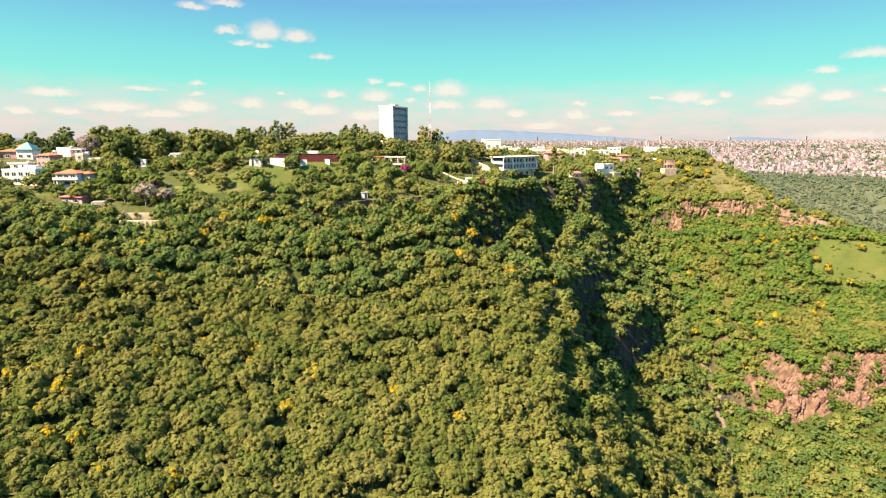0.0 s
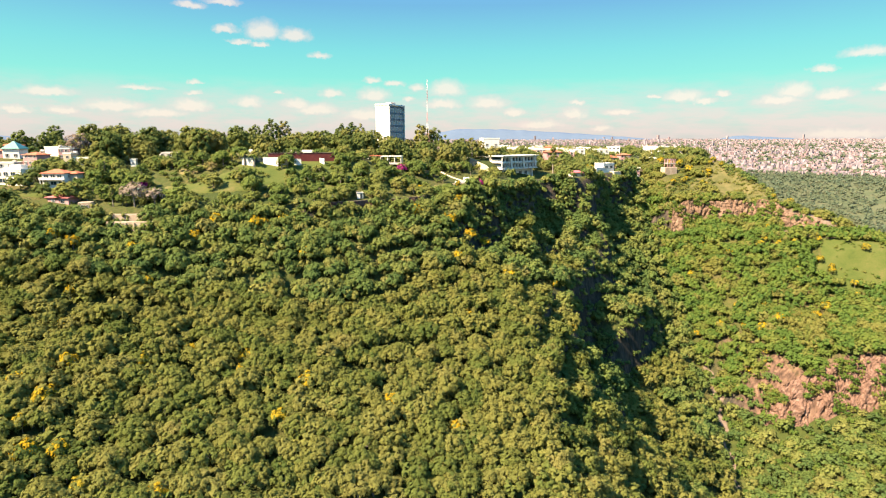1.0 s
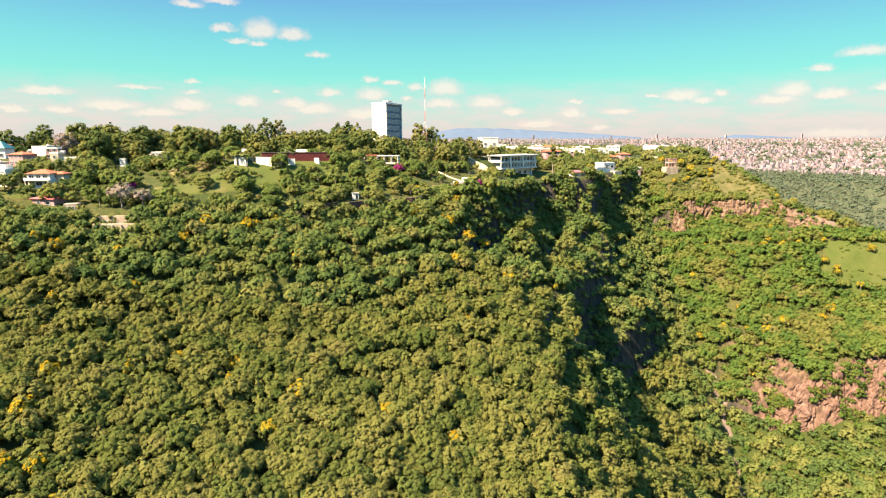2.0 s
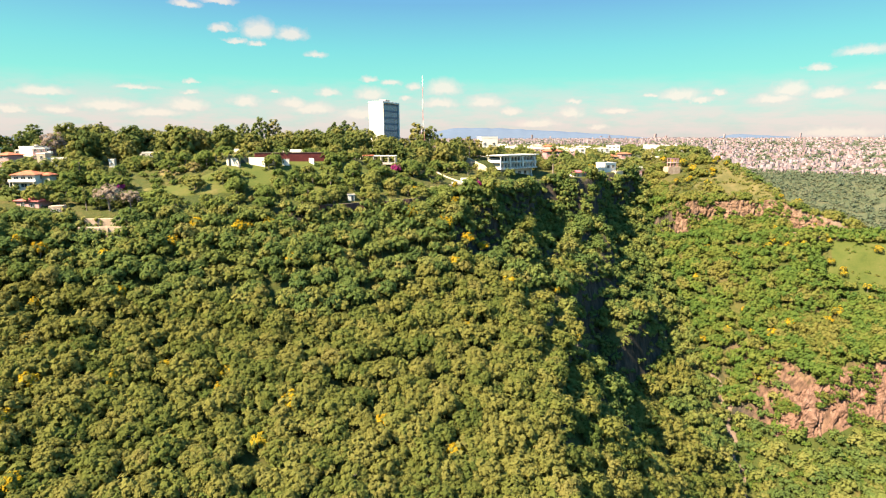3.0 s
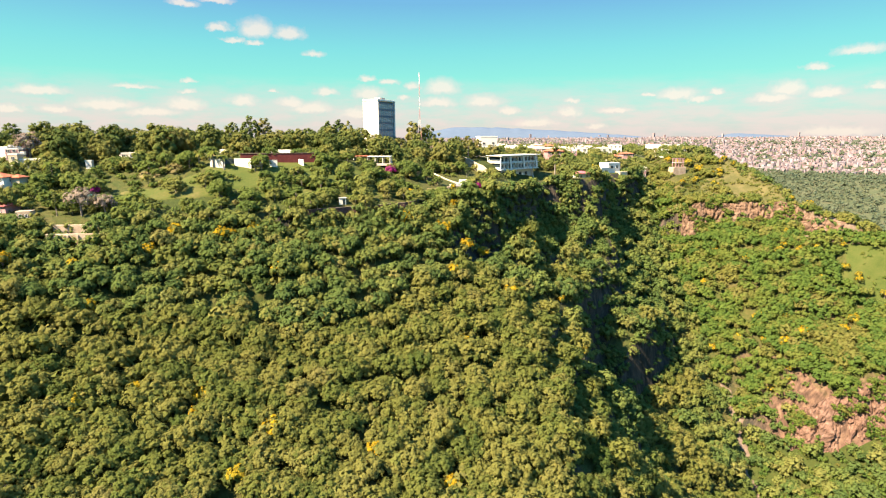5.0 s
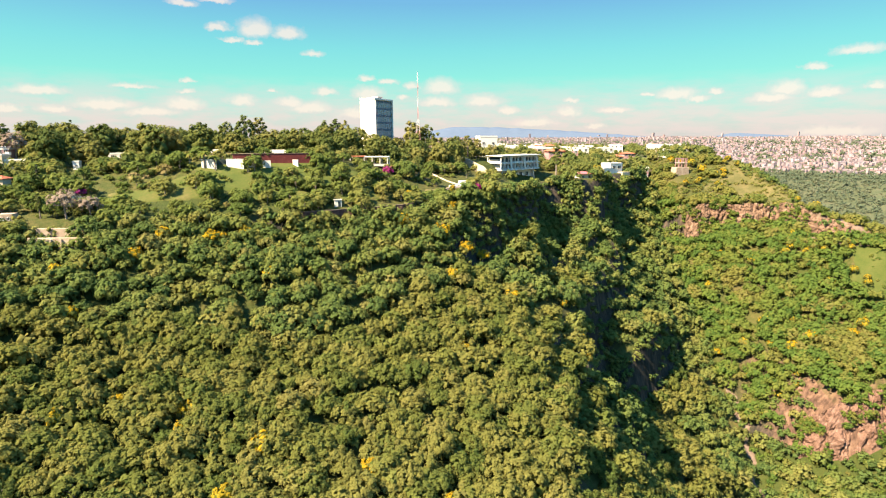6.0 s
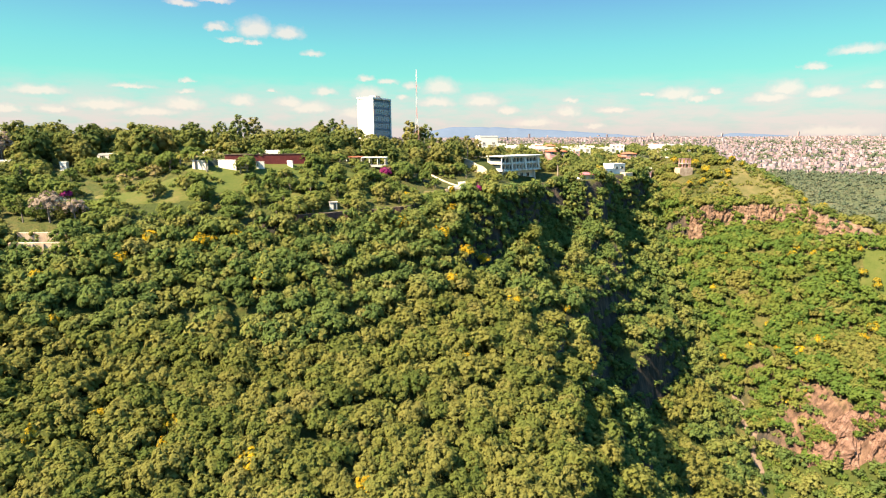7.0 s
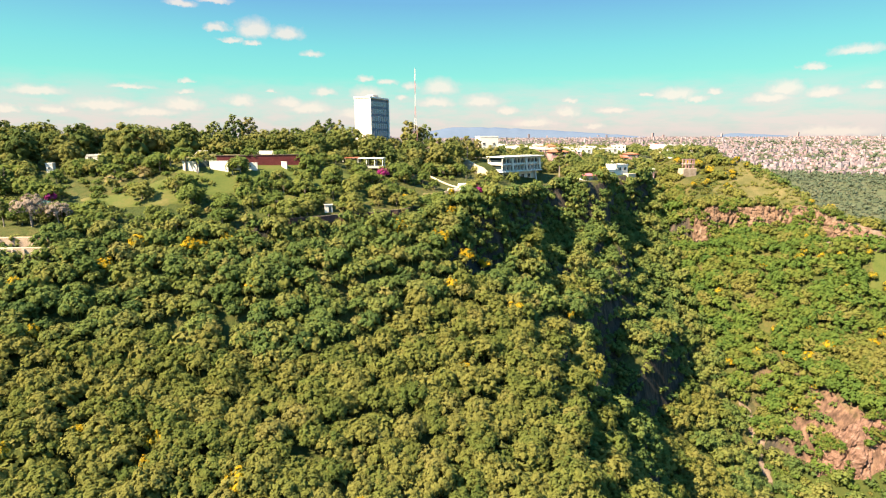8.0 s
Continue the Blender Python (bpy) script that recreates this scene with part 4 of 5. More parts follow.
def ramp_wall(name, label, x0, y0, x1, y1, bend, h, seed_z, thick=0.5):
    """A curved retaining wall that follows the ground."""
    bm, n = bmesh.new(), 14
    rows = []
    for i in range(n + 1):
        s = i / n
        x, y = x0 + (x1 - x0) * s, y0 + (y1 - y0) * s
        q = bend * 4 * s * (1 - s)
        x, y = x + q * (y1 - y0) / 30, y - q * (x1 - x0) / 30
        z = float(height_at(x, y))
        rows.append([bm.verts.new(p) for p in ((x, y, z - 2.5), (x, y, z + h), (x + thick * 0.5, y + thick, z + h), (x + thick * 0.5, y + thick, z - 2.5))])
    for a, b in zip(rows, rows[1:]):
        for k in range(4):
            bm.faces.new((a[k], b[k], b[(k + 1) % 4], a[(k + 1) % 4]))
    bm.faces.new(rows[0]), bm.faces.new(rows[-1][::-1])
    bmesh.ops.recalc_face_normals(bm, faces=bm.faces[:])
    ob = thing(name, Matrix(), label, "wall", "ramp walls")
    part("wall", bm, cream_wall, ob)
    return ob


CLEAR += [(7, 241, 5), (6, 249, 5), (14, 262, 4), (9, 233, 5), (18, 271, 4.5), (2, 256, 4), (13, 252, 4.5), (3, 236, 4)]
ramp_wall("ramp_wall", "curved white wall beside a garden ramp", -3, 261, 13, 246, 2, 0.5, 0)
ramp_wall("ramp_wall", "tall curved pale wall beside a garden ramp", 12, 288, 23, 268, -3, 3.6, 0)
ob = thing("ramp_end", pose(10, 240, level(10, 240, -0.5), 0, 0, 20), "white stepped end of the garden ramp", "wall")
part("wall", boxes([((0, 0, -1), (8, 0.6, 3.0), 0), ((2.5, 1.4, -1), (3.4, 2.0, 4.4), 0)], 0.06), white_wall, ob)
part("dark_base", boxes([((-2, -0.8, -1), (7, 0.5, 2.2), 0)], 0.05), old_stone, ob)

brick_wall = surface("brick_wall", [(0.0, (0.040, 0.022, 0.024)), (0.6, (0.074, 0.040, 0.038)), (1.0, (0.130, 0.086, 0.076))], 0.6, 0.9, bump=0.5, depth=0.1)
CLEAR += [(u, float(rim_y(u)) - 1.0, 1.3) for u in (-37, -34, -31, -28, -20, -17, -14, -10, 6, 10, 14)]


def rim_wall(x0, x1, label):
    """A dark retaining wall that follows the edge of the plateau, with a paler coping."""
    ob = thing("retaining_wall", Matrix(), label, "wall", "retaining walls")
    n = max(4, int((x1 - x0) / 1.6))
    for nm, low, high, wide, mat in (("face", -2.6, 0.45, 0.5, brick_wall), ("coping", 0.45, 0.62, 0.66, bare_earth)):
        bm, rows = bmesh.new(), []
        for i in range(n + 1):
            u = x0 + (x1 - x0) * i / n
            v = float(rim_y(u)) - 0.5 + 0.5 * math.sin(u * 0.9)
            z = 78.2 + 0.03 * max(u + 20, 0)
            rows.append([bm.verts.new(p) for p in ((u, v - wide / 2, z + low), (u, v - wide / 2, z + high), (u, v + wide / 2, z + high), (u, v + wide / 2, z + low))])
        for p, q in zip(rows, rows[1:]):
            for k in range(4):
                bm.faces.new((p[k], q[k], q[(k + 1) % 4], p[(k + 1) % 4]))
        bm.faces.new(rows[0]), bm.faces.new(rows[-1][::-1])
        bmesh.ops.recalc_face_normals(bm, faces=bm.faces[:])
        part(nm, bm, mat, ob)
    return ob


rim_wall(-39, -24, "dark brick retaining wall under the garden lawn")
rim_wall(-21, -6, "dark brick retaining wall with an earth coping")
rim_wall(5, 15, "dark stone retaining wall below the ramp")
ob = thing("garden_kiosk", pose(-29, 201, level(-29, 201), 0, 0, 12), "small pale blue and white kiosk at the garden edge", "kiosk")
part("cabin", boxes([((0, 0, -0.3), (2.2, 1.8, 2.2), 0)], 0.05), white_wall, ob)
part("roof", boxes([((0, 0, 1.9), (2.6, 2.2, 0.16), 0)], 0.03), concrete, ob)
part("door", boxes([((0.4, -0.92, -0.2), (0.8, 0.06, 1.8), 0)]), window_dark, ob, "dark doorway")
CLEAR += [(-29, 201, 3), (-28, 195, 3)]

# villas beyond the terrace building and the shelter on the spur
CLEAR += [(98, 336, 9), (93, 327, 3.5), (73, 299, 6), (70, 292, 6), (148, 362, 5), (145, 354, 4.5), (30, 344, 6), (60, 318, 8)]
house("white_block", pose(30, 346, level(30, 346, -0.5), 0, 0, 12), "plain white two-storey block behind the terrace building", [(0, 0, -1, 10, 9, 12.6, white_wall)], [(-3, -4.5, 7.6, 1.4, 1.3, 0), (2.6, -4.5, 7.6, 1.4, 1.3, 0)], flats=[(0, 0, 11.6, 10.2, 9.2)], extras=[("wing", -6.5, -1, -1, 4, 7, 7.5, cream_wall)])
house("gorge_villa", pose(99, 337, level(99, 337, -0.5), 0, 0, 30), "white villa stepping down to the gorge edge", [(0, 0, -1, 9, 7, 6.4, white_wall), (-7, -1, -1, 7, 6, 4, white_wall), (4, -5, -2, 6, 4, 3.2, cream_wall)],
      [(-2, -3.5, 3.0, 2.2, 1.6, 0), (2, -3.5, 3.0, 2.2, 1.6, 0), (-7, -4, 0.8, 2.4, 1.5, 0), (4.5, 0, 3.0, 2, 1.6, 90)], flats=[(0, 0, 5.4, 9.2, 7.2), (-7, -1, 3.0, 7.2, 6.2)])
house("red_roofed_cottage", pose(73, 299, level(73, 299, -0.5), 0, 0, 20), "small white cottage with a red roof over the gorge", [(0, 0, -2, 7, 5, 4.4, white_wall)], [(-1.8, -2.5, 0.5, 1.2, 1.2, 0), (1.8, -2.5, 0.5, 1.2, 1.2, 0)], [(0, 0, 2.4, 7, 5, 1.2, red_paint)])
ramp_wall("lane_wall", "long low white wall along a lane", 62, 316, 72, 297, 2, 1.0, 0)
ramp_wall("lane_wall", "white wall stepping down beside a villa", 102, 346, 112, 358, -2, 2.0, 0)
ob = thing("lookout", pose(148.5, 362, level(148, 362, 0.4), 0, 0, 14), "unfinished concrete lookout on a pale block base", "lookout")
part("base", boxes([((0, 0, -6), (9.0, 5, 9.2), 0)], 0.08), old_stone, ob, "pale block base")
for x in (-2.2, -0.4, 2.0, 3.0):
    for y in (-1.6, 1.6):
        part("column", boxes([((x, y, 3.2), (0.4, 0.4, 5.0), 0)], 0.03), pink_wall, ob)
for y in (-1.6, 1.6):
    part("beam", boxes([((0.4, y, 8.2), (6.2, 0.4, 0.35), 0)]), pink_wall, ob)
part("deck", boxes([((0.4, 0, 5.6), (6.0, 3.8, 0.3), 0)]), concrete, ob)


def radio_mast():
    """A tapering lattice mast, painted in red and white lengths."""
    ob = thing("radio_mast", pose(-7, 300, level(-7, 300, -0.5)), "tall red and white lattice radio mast", "mast")
    high, n = 130.5 - level(-7, 300, -0.5), 8
    half = lambda z: 1.9 * (1 - z / 26) ** 1.2 + 0.16 if z < 26 else 0.16
    for i in range(n):
        z0, z1 = high * i / n, high * (i + 1) / n
        bm = bmesh.new()
        a, b = half(z0), half(z1)
        pts0 = [Vector((sx * a, sy * a, z0)) for sx, sy in ((-1, -1), (1, -1), (1, 1), (-1, 1))]
        pts1 = [Vector((sx * b, sy * b, z1)) for sx, sy in ((-1, -1), (1, -1), (1, 1), (-1, 1))]
        for k in range(4):
            j = (k + 1) % 4
            for p, q, r in ((pts0[k], pts1[k], 0.06), (pts0[k], pts1[j], 0.03), (pts0[j], pts1[k], 0.03), (pts1[k], pts1[j], 0.03)):
                d = q - p
                bmesh.ops.create_cone(bm, segments=5, radius1=r, radius2=r, depth=d.length, cap_ends=True, matrix=Matrix.Translation((p + q) / 2) @ d.to_track_quat("Z", "Y").to_matrix().to_4x4())
        part("mast_length", bm, mast_pink if i % 2 == 0 else mast_white, ob, "faded red painted lattice" if i % 2 == 0 else "white painted lattice")
    return ob


radio_mast()


def town_house(seed):
    rng = random.Random(seed)
    w, d, h = rng.uniform(7, 12), rng.uniform(7, 10), rng.choice([3.4, 6.4, 6.6])
    mat = rng.choice([white_wall, white_wall, cream_wall, pink_wall])
    roofs = [(0, 0, h - 1, w, d, 1.6, tile)] if seed == 3 else []
    flats = [] if roofs else [(0, 0, h - 1, w + 0.2, d + 0.2)]
    wins = [(x * w / 3, -d / 2, z, 1.4, 1.3, 0) for x in (-1, 0, 1) for z in ((0.8, 4.0) if h > 5 else (0.8,))]
    extra = [] if roofs else [("water_tank", w * 0.25, d * 0.2, h - 1, 1.5, 1.5, 1.5, concrete)]
    label = "small rendered house with a tiled roof" if roofs else "small flat-roofed house with a rooftop tank"
    return house("town_house", Matrix(), label, [(0, 0, -1, w, d, h, mat)], wins, roofs, flats, extra, group="plateau town houses")


TOWN_X = [-172, -180, -162, -154, -150, -186, -160, -176, -112, -178, -190, -205, -196, -222, -240, -214, -172, -186, -250, -232, -160, 70, 84, 66, 95, 110, 88, 122, 128, 58, 102, 140, 135, 76, 150, 118, 160, 146, 92]
TOWN_Y = [206, 214, 211, 216, 229, 224, 238, 250, 236, 236, 226, 240, 262, 255, 280, 290, 268, 300, 310, 340, 300, 352, 372, 388, 398, 380, 420, 402, 374, 412, 440, 420, 445, 450, 400, 462, 430, 470, 480]
rng = random.Random(4)
for _ in range(46):
    v = rng.uniform(352, 600)
    u = v * rng.uniform(0.1, 0.44)
    if v - float(rim_y(u)) > 26 and all(math.hypot(u - p, v - q) > 12 for p, q in zip(TOWN_X, TOWN_Y)):
        TOWN_X.append(round(u, 1)), TOWN_Y.append(round(v, 1))
made = []
for i, (x, y) in enumerate(zip(TOWN_X, TOWN_Y)):
    m = pose(x, y, level(x, y, -0.4), 0, 0, rng.choice([-8, 4, 10, 82])) @ Matrix.Scale(0.72 if x < 0 else 1.1, 4)
    if i < 6:
        made.append(town_house(i))
        made[-1].matrix_basis = m
    else:
        kept, made[i % 6].scale = tuple(made[i % 6].scale), (1, 1, 1)
        copy_thing(made[i % 6], m)
        made[i % 6].scale = kept
    CLEAR.append((x, y, 7))
    CLEAR.append((x - 0.02 * x, y - 8, 5))

# ---- the far city, its trees and the hills ----


def city(seed, n):
    rng = np.random.default_rng(seed)
    far = np.exp(rng.uniform(math.log(1080), math.log(4700), n))
    az = rng.uniform(-0.80, 0.80, n)
    x, y = far * np.sin(az), far * np.cos(az)
    blocks = value_noise(x, y, 90, 7) + 0.7 * value_noise(x, y, 33, 8)
    keep = (blocks > -0.55) & ((az > 0.40) | (far > 1500))
    x, y, far = x[keep], y[keep], far[keep]
    n = len(x)
    w, d = rng.uniform(4, 9, n) * (0.3 + far / 3300), rng.uniform(4, 9, n) * (0.3 + far / 3300)
    h = rng.uniform(2.6, 5.6, n) + (rng.uniform(0, 1, n) > 0.99) * rng.uniform(3, 10, n) * (far / 1500)
    t = rng.choice([0.25, 0.25 + 1.5708, 0.6, -0.2], n)
    z = height_at(x, y) - 1
    corner = np.array([(-.5, -.5, 0), (.5, -.5, 0), (.5, .5, 0), (-.5, .5, 0), (-.5, -.5, 1), (.5, -.5, 1), (.5, .5, 1), (-.5, .5, 1)])
    lx, ly, lz = corner[None, :, 0] * w[:, None], corner[None, :, 1] * d[:, None], corner[None, :, 2] * (h + 1)[:, None]
    c, s = np.cos(t)[:, None], np.sin(t)[:, None]
    v = np.stack([lx * c - ly * s + x[:, None], lx * s + ly * c + y[:, None], lz + z[:, None]], -1).reshape(-1, 3)
    f = np.array([(0, 1, 5, 4), (1, 2, 6, 5), (2, 3, 7, 6), (3, 0, 4, 7), (4, 5, 6, 7)])
    return v, (np.arange(n)[:, None, None] * 8 + f[None]).reshape(-1, 4)


tagged(link_mesh("city_houses", *city(5, 30000), city_hazed), "pale and pinkish low houses of a sprawling city", "houses", kind="stuff")


def among_houses(x, y):
    far = np.hypot(x, y)
    return (far > 1080) & (far < 4600) & (y > 700) & (value_noise(x, y, 90, 7) + 0.7 * value_noise(x, y, 33, 8) < 0.25) & (np.abs(x / y) < 0.9) & (far < 3200)


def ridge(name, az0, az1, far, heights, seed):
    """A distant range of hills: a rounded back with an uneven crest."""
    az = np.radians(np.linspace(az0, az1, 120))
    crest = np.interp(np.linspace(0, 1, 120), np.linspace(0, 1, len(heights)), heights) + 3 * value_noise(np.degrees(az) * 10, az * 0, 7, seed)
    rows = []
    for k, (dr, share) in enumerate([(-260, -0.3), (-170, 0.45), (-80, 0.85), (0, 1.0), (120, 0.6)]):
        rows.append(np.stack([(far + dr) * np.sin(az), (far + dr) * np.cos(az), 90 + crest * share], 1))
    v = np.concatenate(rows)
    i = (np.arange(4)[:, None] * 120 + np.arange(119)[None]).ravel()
    return tagged(link_mesh(name, v, np.stack([i, i + 1, i + 121, i + 120], 1), ridge_haze, smooth=True), "distant hills behind the city, coloured blue for haze", "hills", kind="structure")


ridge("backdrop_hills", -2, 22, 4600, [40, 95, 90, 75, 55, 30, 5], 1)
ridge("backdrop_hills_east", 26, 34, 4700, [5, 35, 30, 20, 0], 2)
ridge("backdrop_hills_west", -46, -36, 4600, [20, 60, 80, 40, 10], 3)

# ---- lawns, fields, trail and rock faces ----


def patch(name, label, cx, cy, rx, ry, mat, turn=0.0, seed=0, lift=0.3, category="ground"):
    """A patch of one kind of ground with an uneven edge, lying on the land."""
    n, rings = 48, 10
    a = np.arange(n) * 2 * np.pi / n
    edge = 1 + 0.16 * np.sin(3 * a + seed) + 0.09 * np.sin(7 * a + 2 * seed) + 0.05 * np.sin(13 * a + seed)
    r = np.linspace(0.03, 1, rings)[:, None] * edge[None]
    u, v = rx * r * np.cos(a), ry * r * np.sin(a)
    c, s = math.cos(radians(turn)), math.sin(radians(turn))
    x, y = cx + u * c - v * s, cy + u * s + v * c
    drop = np.zeros((rings, 1))
    drop[-1] = 0.5
    z = height_at(x, y) + lift - drop
    i, j = np.arange(rings - 1)[:, None] * n, np.arange(n)[None]
    f = np.stack([i + j, i + n + j, i + n + (j + 1) % n, i + (j + 1) % n], -1).reshape(-1, 4)
    f = np.concatenate([f, [[0, k, k + 1, k + 2] for k in range(1, n - 2, 2)]])
    return tagged(link_mesh(name, np.stack([x, y, z], -1).reshape(-1, 3), f, mat, smooth=True), label, category, kind="structure")


patch("lawn_upper", "bright green mown lawn of the garden", -82, 198, 17, 4.0, lawn_grass, 2, 1)
patch("lawn_lower", "green lawn strip above the gorge edge", -46, 203, 12, 2.6, lawn_grass, 12, 2)
patch("lawn_east", "patchy lawn beneath the garden trees", -20, 213, 11, 2.4, lawn_grass, 28, 3)
patch("lawn_ramp", "dry grass slope below the ramp", 1, 231, 7, 3.4, dry_grass, 40, 4)
patch("garden_grass", "rough grass under the garden trees", -45, 216, 46, 9, lawn_grass, 16, 15, lift=0.22)
patch("lawn_villa", "green lawn in front of the villas", -138, 189, 9, 3.5, lawn_grass, 16, 5)
patch("dry_field", "straw-coloured dry field behind the court", -72, 247, 32, 17, dry_grass, 4, 6)
patch("dry_slope", "pale dry grass in the upper garden", -92, 214, 8, 4, dry_grass, 10, 7)
patch("meadow", "open light green meadow on the far slope", 204, 257, 25, 14, meadow_grass, -24, 8)
patch("knoll_grass", "dry sunlit grass on the knoll", 180, 335, 27, 31, knoll_straw, -20, 9)
patch("brown_slope", "brown dry grass and rubble beside the scarp", 190, 283, 15, 7, bare_earth, -42, 10)
CLEAR += [(190, 281, 5), (197, 276, 4), (183, 290, 3), (-92, 196, 3.6), (-84, 196, 4), (-76, 196, 4), (-70, 197, 3), (-50, 201, 2), (-43, 203, 2), (-20, 211, 2.2), (-13, 215, 2), (1, 229, 4.5), (-138, 188, 3.5), (-84, 207, 3)]


def ribbon(name, label, points, wide, mat, lift=0.35):
    """A trail over the land through a few points."""
    p = np.array(points, float)
    t = np.linspace(0, len(p) - 1, 60)
    x, y = np.interp(t, np.arange(len(p)), p[:, 0]), np.interp(t, np.arange(len(p)), p[:, 1])
    x = x + 1.0 * np.sin(t * 5)
    w = wide * (1 + 0.4 * np.sin(t * 7.3) + 0.25 * np.sin(t * 17))
    rows = [np.stack([x + k * w, y + 0 * w, height_at(x + k * w, y) + lift - 0.4 * abs(k)], 1) for k in (-1, -0.4, 0.4, 1)]
    v = np.concatenate(rows)
    i = (np.arange(3)[:, None] * 60 + np.arange(59)[None]).ravel()
    return tagged(link_mesh(name, v, np.stack([i, i + 60, i + 61, i + 1], 1), mat, smooth=True), label, "trail", kind="structure")


ribbon("trail", "bare earth footpath down the side of the gorge", [(127, 258), (129.5, 250), (129.3, 243), (128.7, 236), (127.7, 229), (125.9, 220), (122.4, 208), (117.8, 196), (114, 188)], 1.3, bare_earth)
CLEAR += [(129.5 - 0.004 * (250 - v) ** 2 - 1.3 * k, v - 4.5 * k, 2.6) for v in (250, 246, 242, 238, 234, 222, 217, 212, 207, 202, 197) for k in (0, 1)]


def crag(name, label, points, below, above, mat, seed, proud=1.6, ahead=0.0):
    """A rock face along a line, with buttresses, cracks and ledges; below, above: metres across the face to its foot and top."""
    p = np.array(points, float)
    n, rows = 50 * (len(p) - 1), 26
    t = np.linspace(0, len(p) - 1, n)
    x, y = np.interp(t, np.arange(len(p)), p[:, 0]), np.interp(t, np.arange(len(p)), p[:, 1])
    dx, dy = np.gradient(x), np.gradient(y)
    ln = np.hypot(dx, dy)
    ox, oy = dy / ln, -dx / ln
    foot, top = height_at(x + ox * below, y + oy * below) - 1.0, height_at(x - ox * above, y - oy * above) + 0.3
    run = np.cumsum(ln)
    fade = np.minimum(1, np.minimum(np.arange(n), np.arange(n)[::-1]) / 8)
    out = []
    for k in range(rows):
        s = k / (rows - 1)
        z = foot * (1 - s) + top * s
        rib = 1.2 * value_noise(run + 0.4 * z, z * 0.25, 6.5, seed) + 0.9 * np.abs(value_noise(run - 0.3 * z, z * 0.35, 2.3, seed + 1)) + 0.25 * value_noise(run * 0.6, z, 2.1, seed + 2) + 0.5 * np.abs(value_noise(run + 0.5 * z, z, 1.4, seed + 3)) + 0.25 * value_noise(run, z, 0.6, seed + 4) + 0.8 * np.abs(value_noise(run + 0.15 * z, z * 0.12, 1.2, seed + 5)) - 0.5 * (value_noise(run, z * 0.08, 2.9, seed + 6) > 0.55)
        push = ahead + (proud * 0.4 + proud * rib) * fade + below * 0.45 * (1 - s) - above * 0.8 * s ** 2 - (1.5 + ahead) * (1 - fade)
        out.append(np.stack([x + ox * push, y + oy * push, z], 1))
    i = (np.arange(rows - 1)[:, None] * n + np.arange(n - 1)[None]).ravel()
    return tagged(link_mesh(name, np.concatenate(out), np.stack([i, i + 1, i + n + 1, i + n], 1), mat), label, "rock face", kind="structure")


faces = []
faces.append(crag("rock_face_pink", "broken pink rock face above the trees", [(144.5, 227.5), (148, 224), (153, 219.5), (162, 217), (171, 214), (186, 206), (200, 197)], 4, 2, pink_rock, 41, 1.5, 0.6))
faces.append(crag("rock_face_scarp", "brown rock scarp under the grassy knoll", [(136, 323), (141, 320.6), (149, 318.6), (158, 315), (168, 311), (177, 307), (184, 291), (200, 279)], 3, 2, brown_rock, 44, 1.4, 0.6))
CLEAR += [(142, 228, 3), (147, 221.5, 3.4), (152, 216, 3.4), (158, 214, 3.4), (164, 212.5, 3.4), (170, 210.5, 3.4), (176, 208, 3.4), (183, 204, 3.4)]

# ---- woods ----
rng = np.random.default_rng(11)
NEAR = [joined([crown_of(rng, 3.0, 2.1, 3.2, 19, 27, 0.27, plain=True), tube([(0, 0, -1), (0.1, 0, 2), (0, 0.1, 4)], [0.2, 0.15, 0.08], 4)]) for _ in range(10)]
MID = [joined([crown_of(rng, 3.0, 2.3, 3.0, 13, 18, 0.36, plain=True), tube([(0, 0, -1), (0.1, 0, 4)], [0.2, 0.1], 4)]) for _ in range(8)]
FAR = [joined([crown_of(rng, 3.0, 2.2, 2.6, 10, 14, 0.44, plain=True), tube([(0, 0, -1), (0, 0, 3.6)], [0.2, 0.1], 3)]) for _ in range(6)]
BUSH = [crown_of(rng, 3.0, 2.0, 1.6, 6, 9, 0.62, plain=True) for _ in range(6)]
FINE = [joined([crown_of(rng, 3.0, 2.2, 3.1, 15, 22, 0.32, plain=True), tube([(0, 0, -1), (0.1, 0, 4)], [0.2, 0.1], 4)]) for _ in range(8)]
SCRUB = [crown_of(rng, 3.2, 1.5, 1.1, 10, 12, 0.4, plain=True, core=0.92) for _ in range(6)]
TALL = [joined([crown_of(rng, 3.0, 3.6, 4.2, 24, 16, 0.34, plain=True), blobs(rng, rng.normal(0, 1, (3, 3)) * [1.2, 1.2, 0.5] + [0, 0, 3.0], np.full(3, 1.6), True), tube([(0, 0, -1), (0.1, 0, 5)], [0.26, 0.14], 5)]) for _ in range(7)]
SPECK = [crown_of(rng, 3.0, 2.2, 2.0, 2, 5, 1.2, plain=True) for _ in range(5)]
TINY = [crown_of(rng, 3.0, 2.2, 2.2, 3, 7, 0.9, plain=True) for _ in range(4)]


def in_reach(x, y):
    """The wedge of land that opens towards the plateau."""
    return (np.abs(x) < 0.87 * y + 14) & (y > 84)


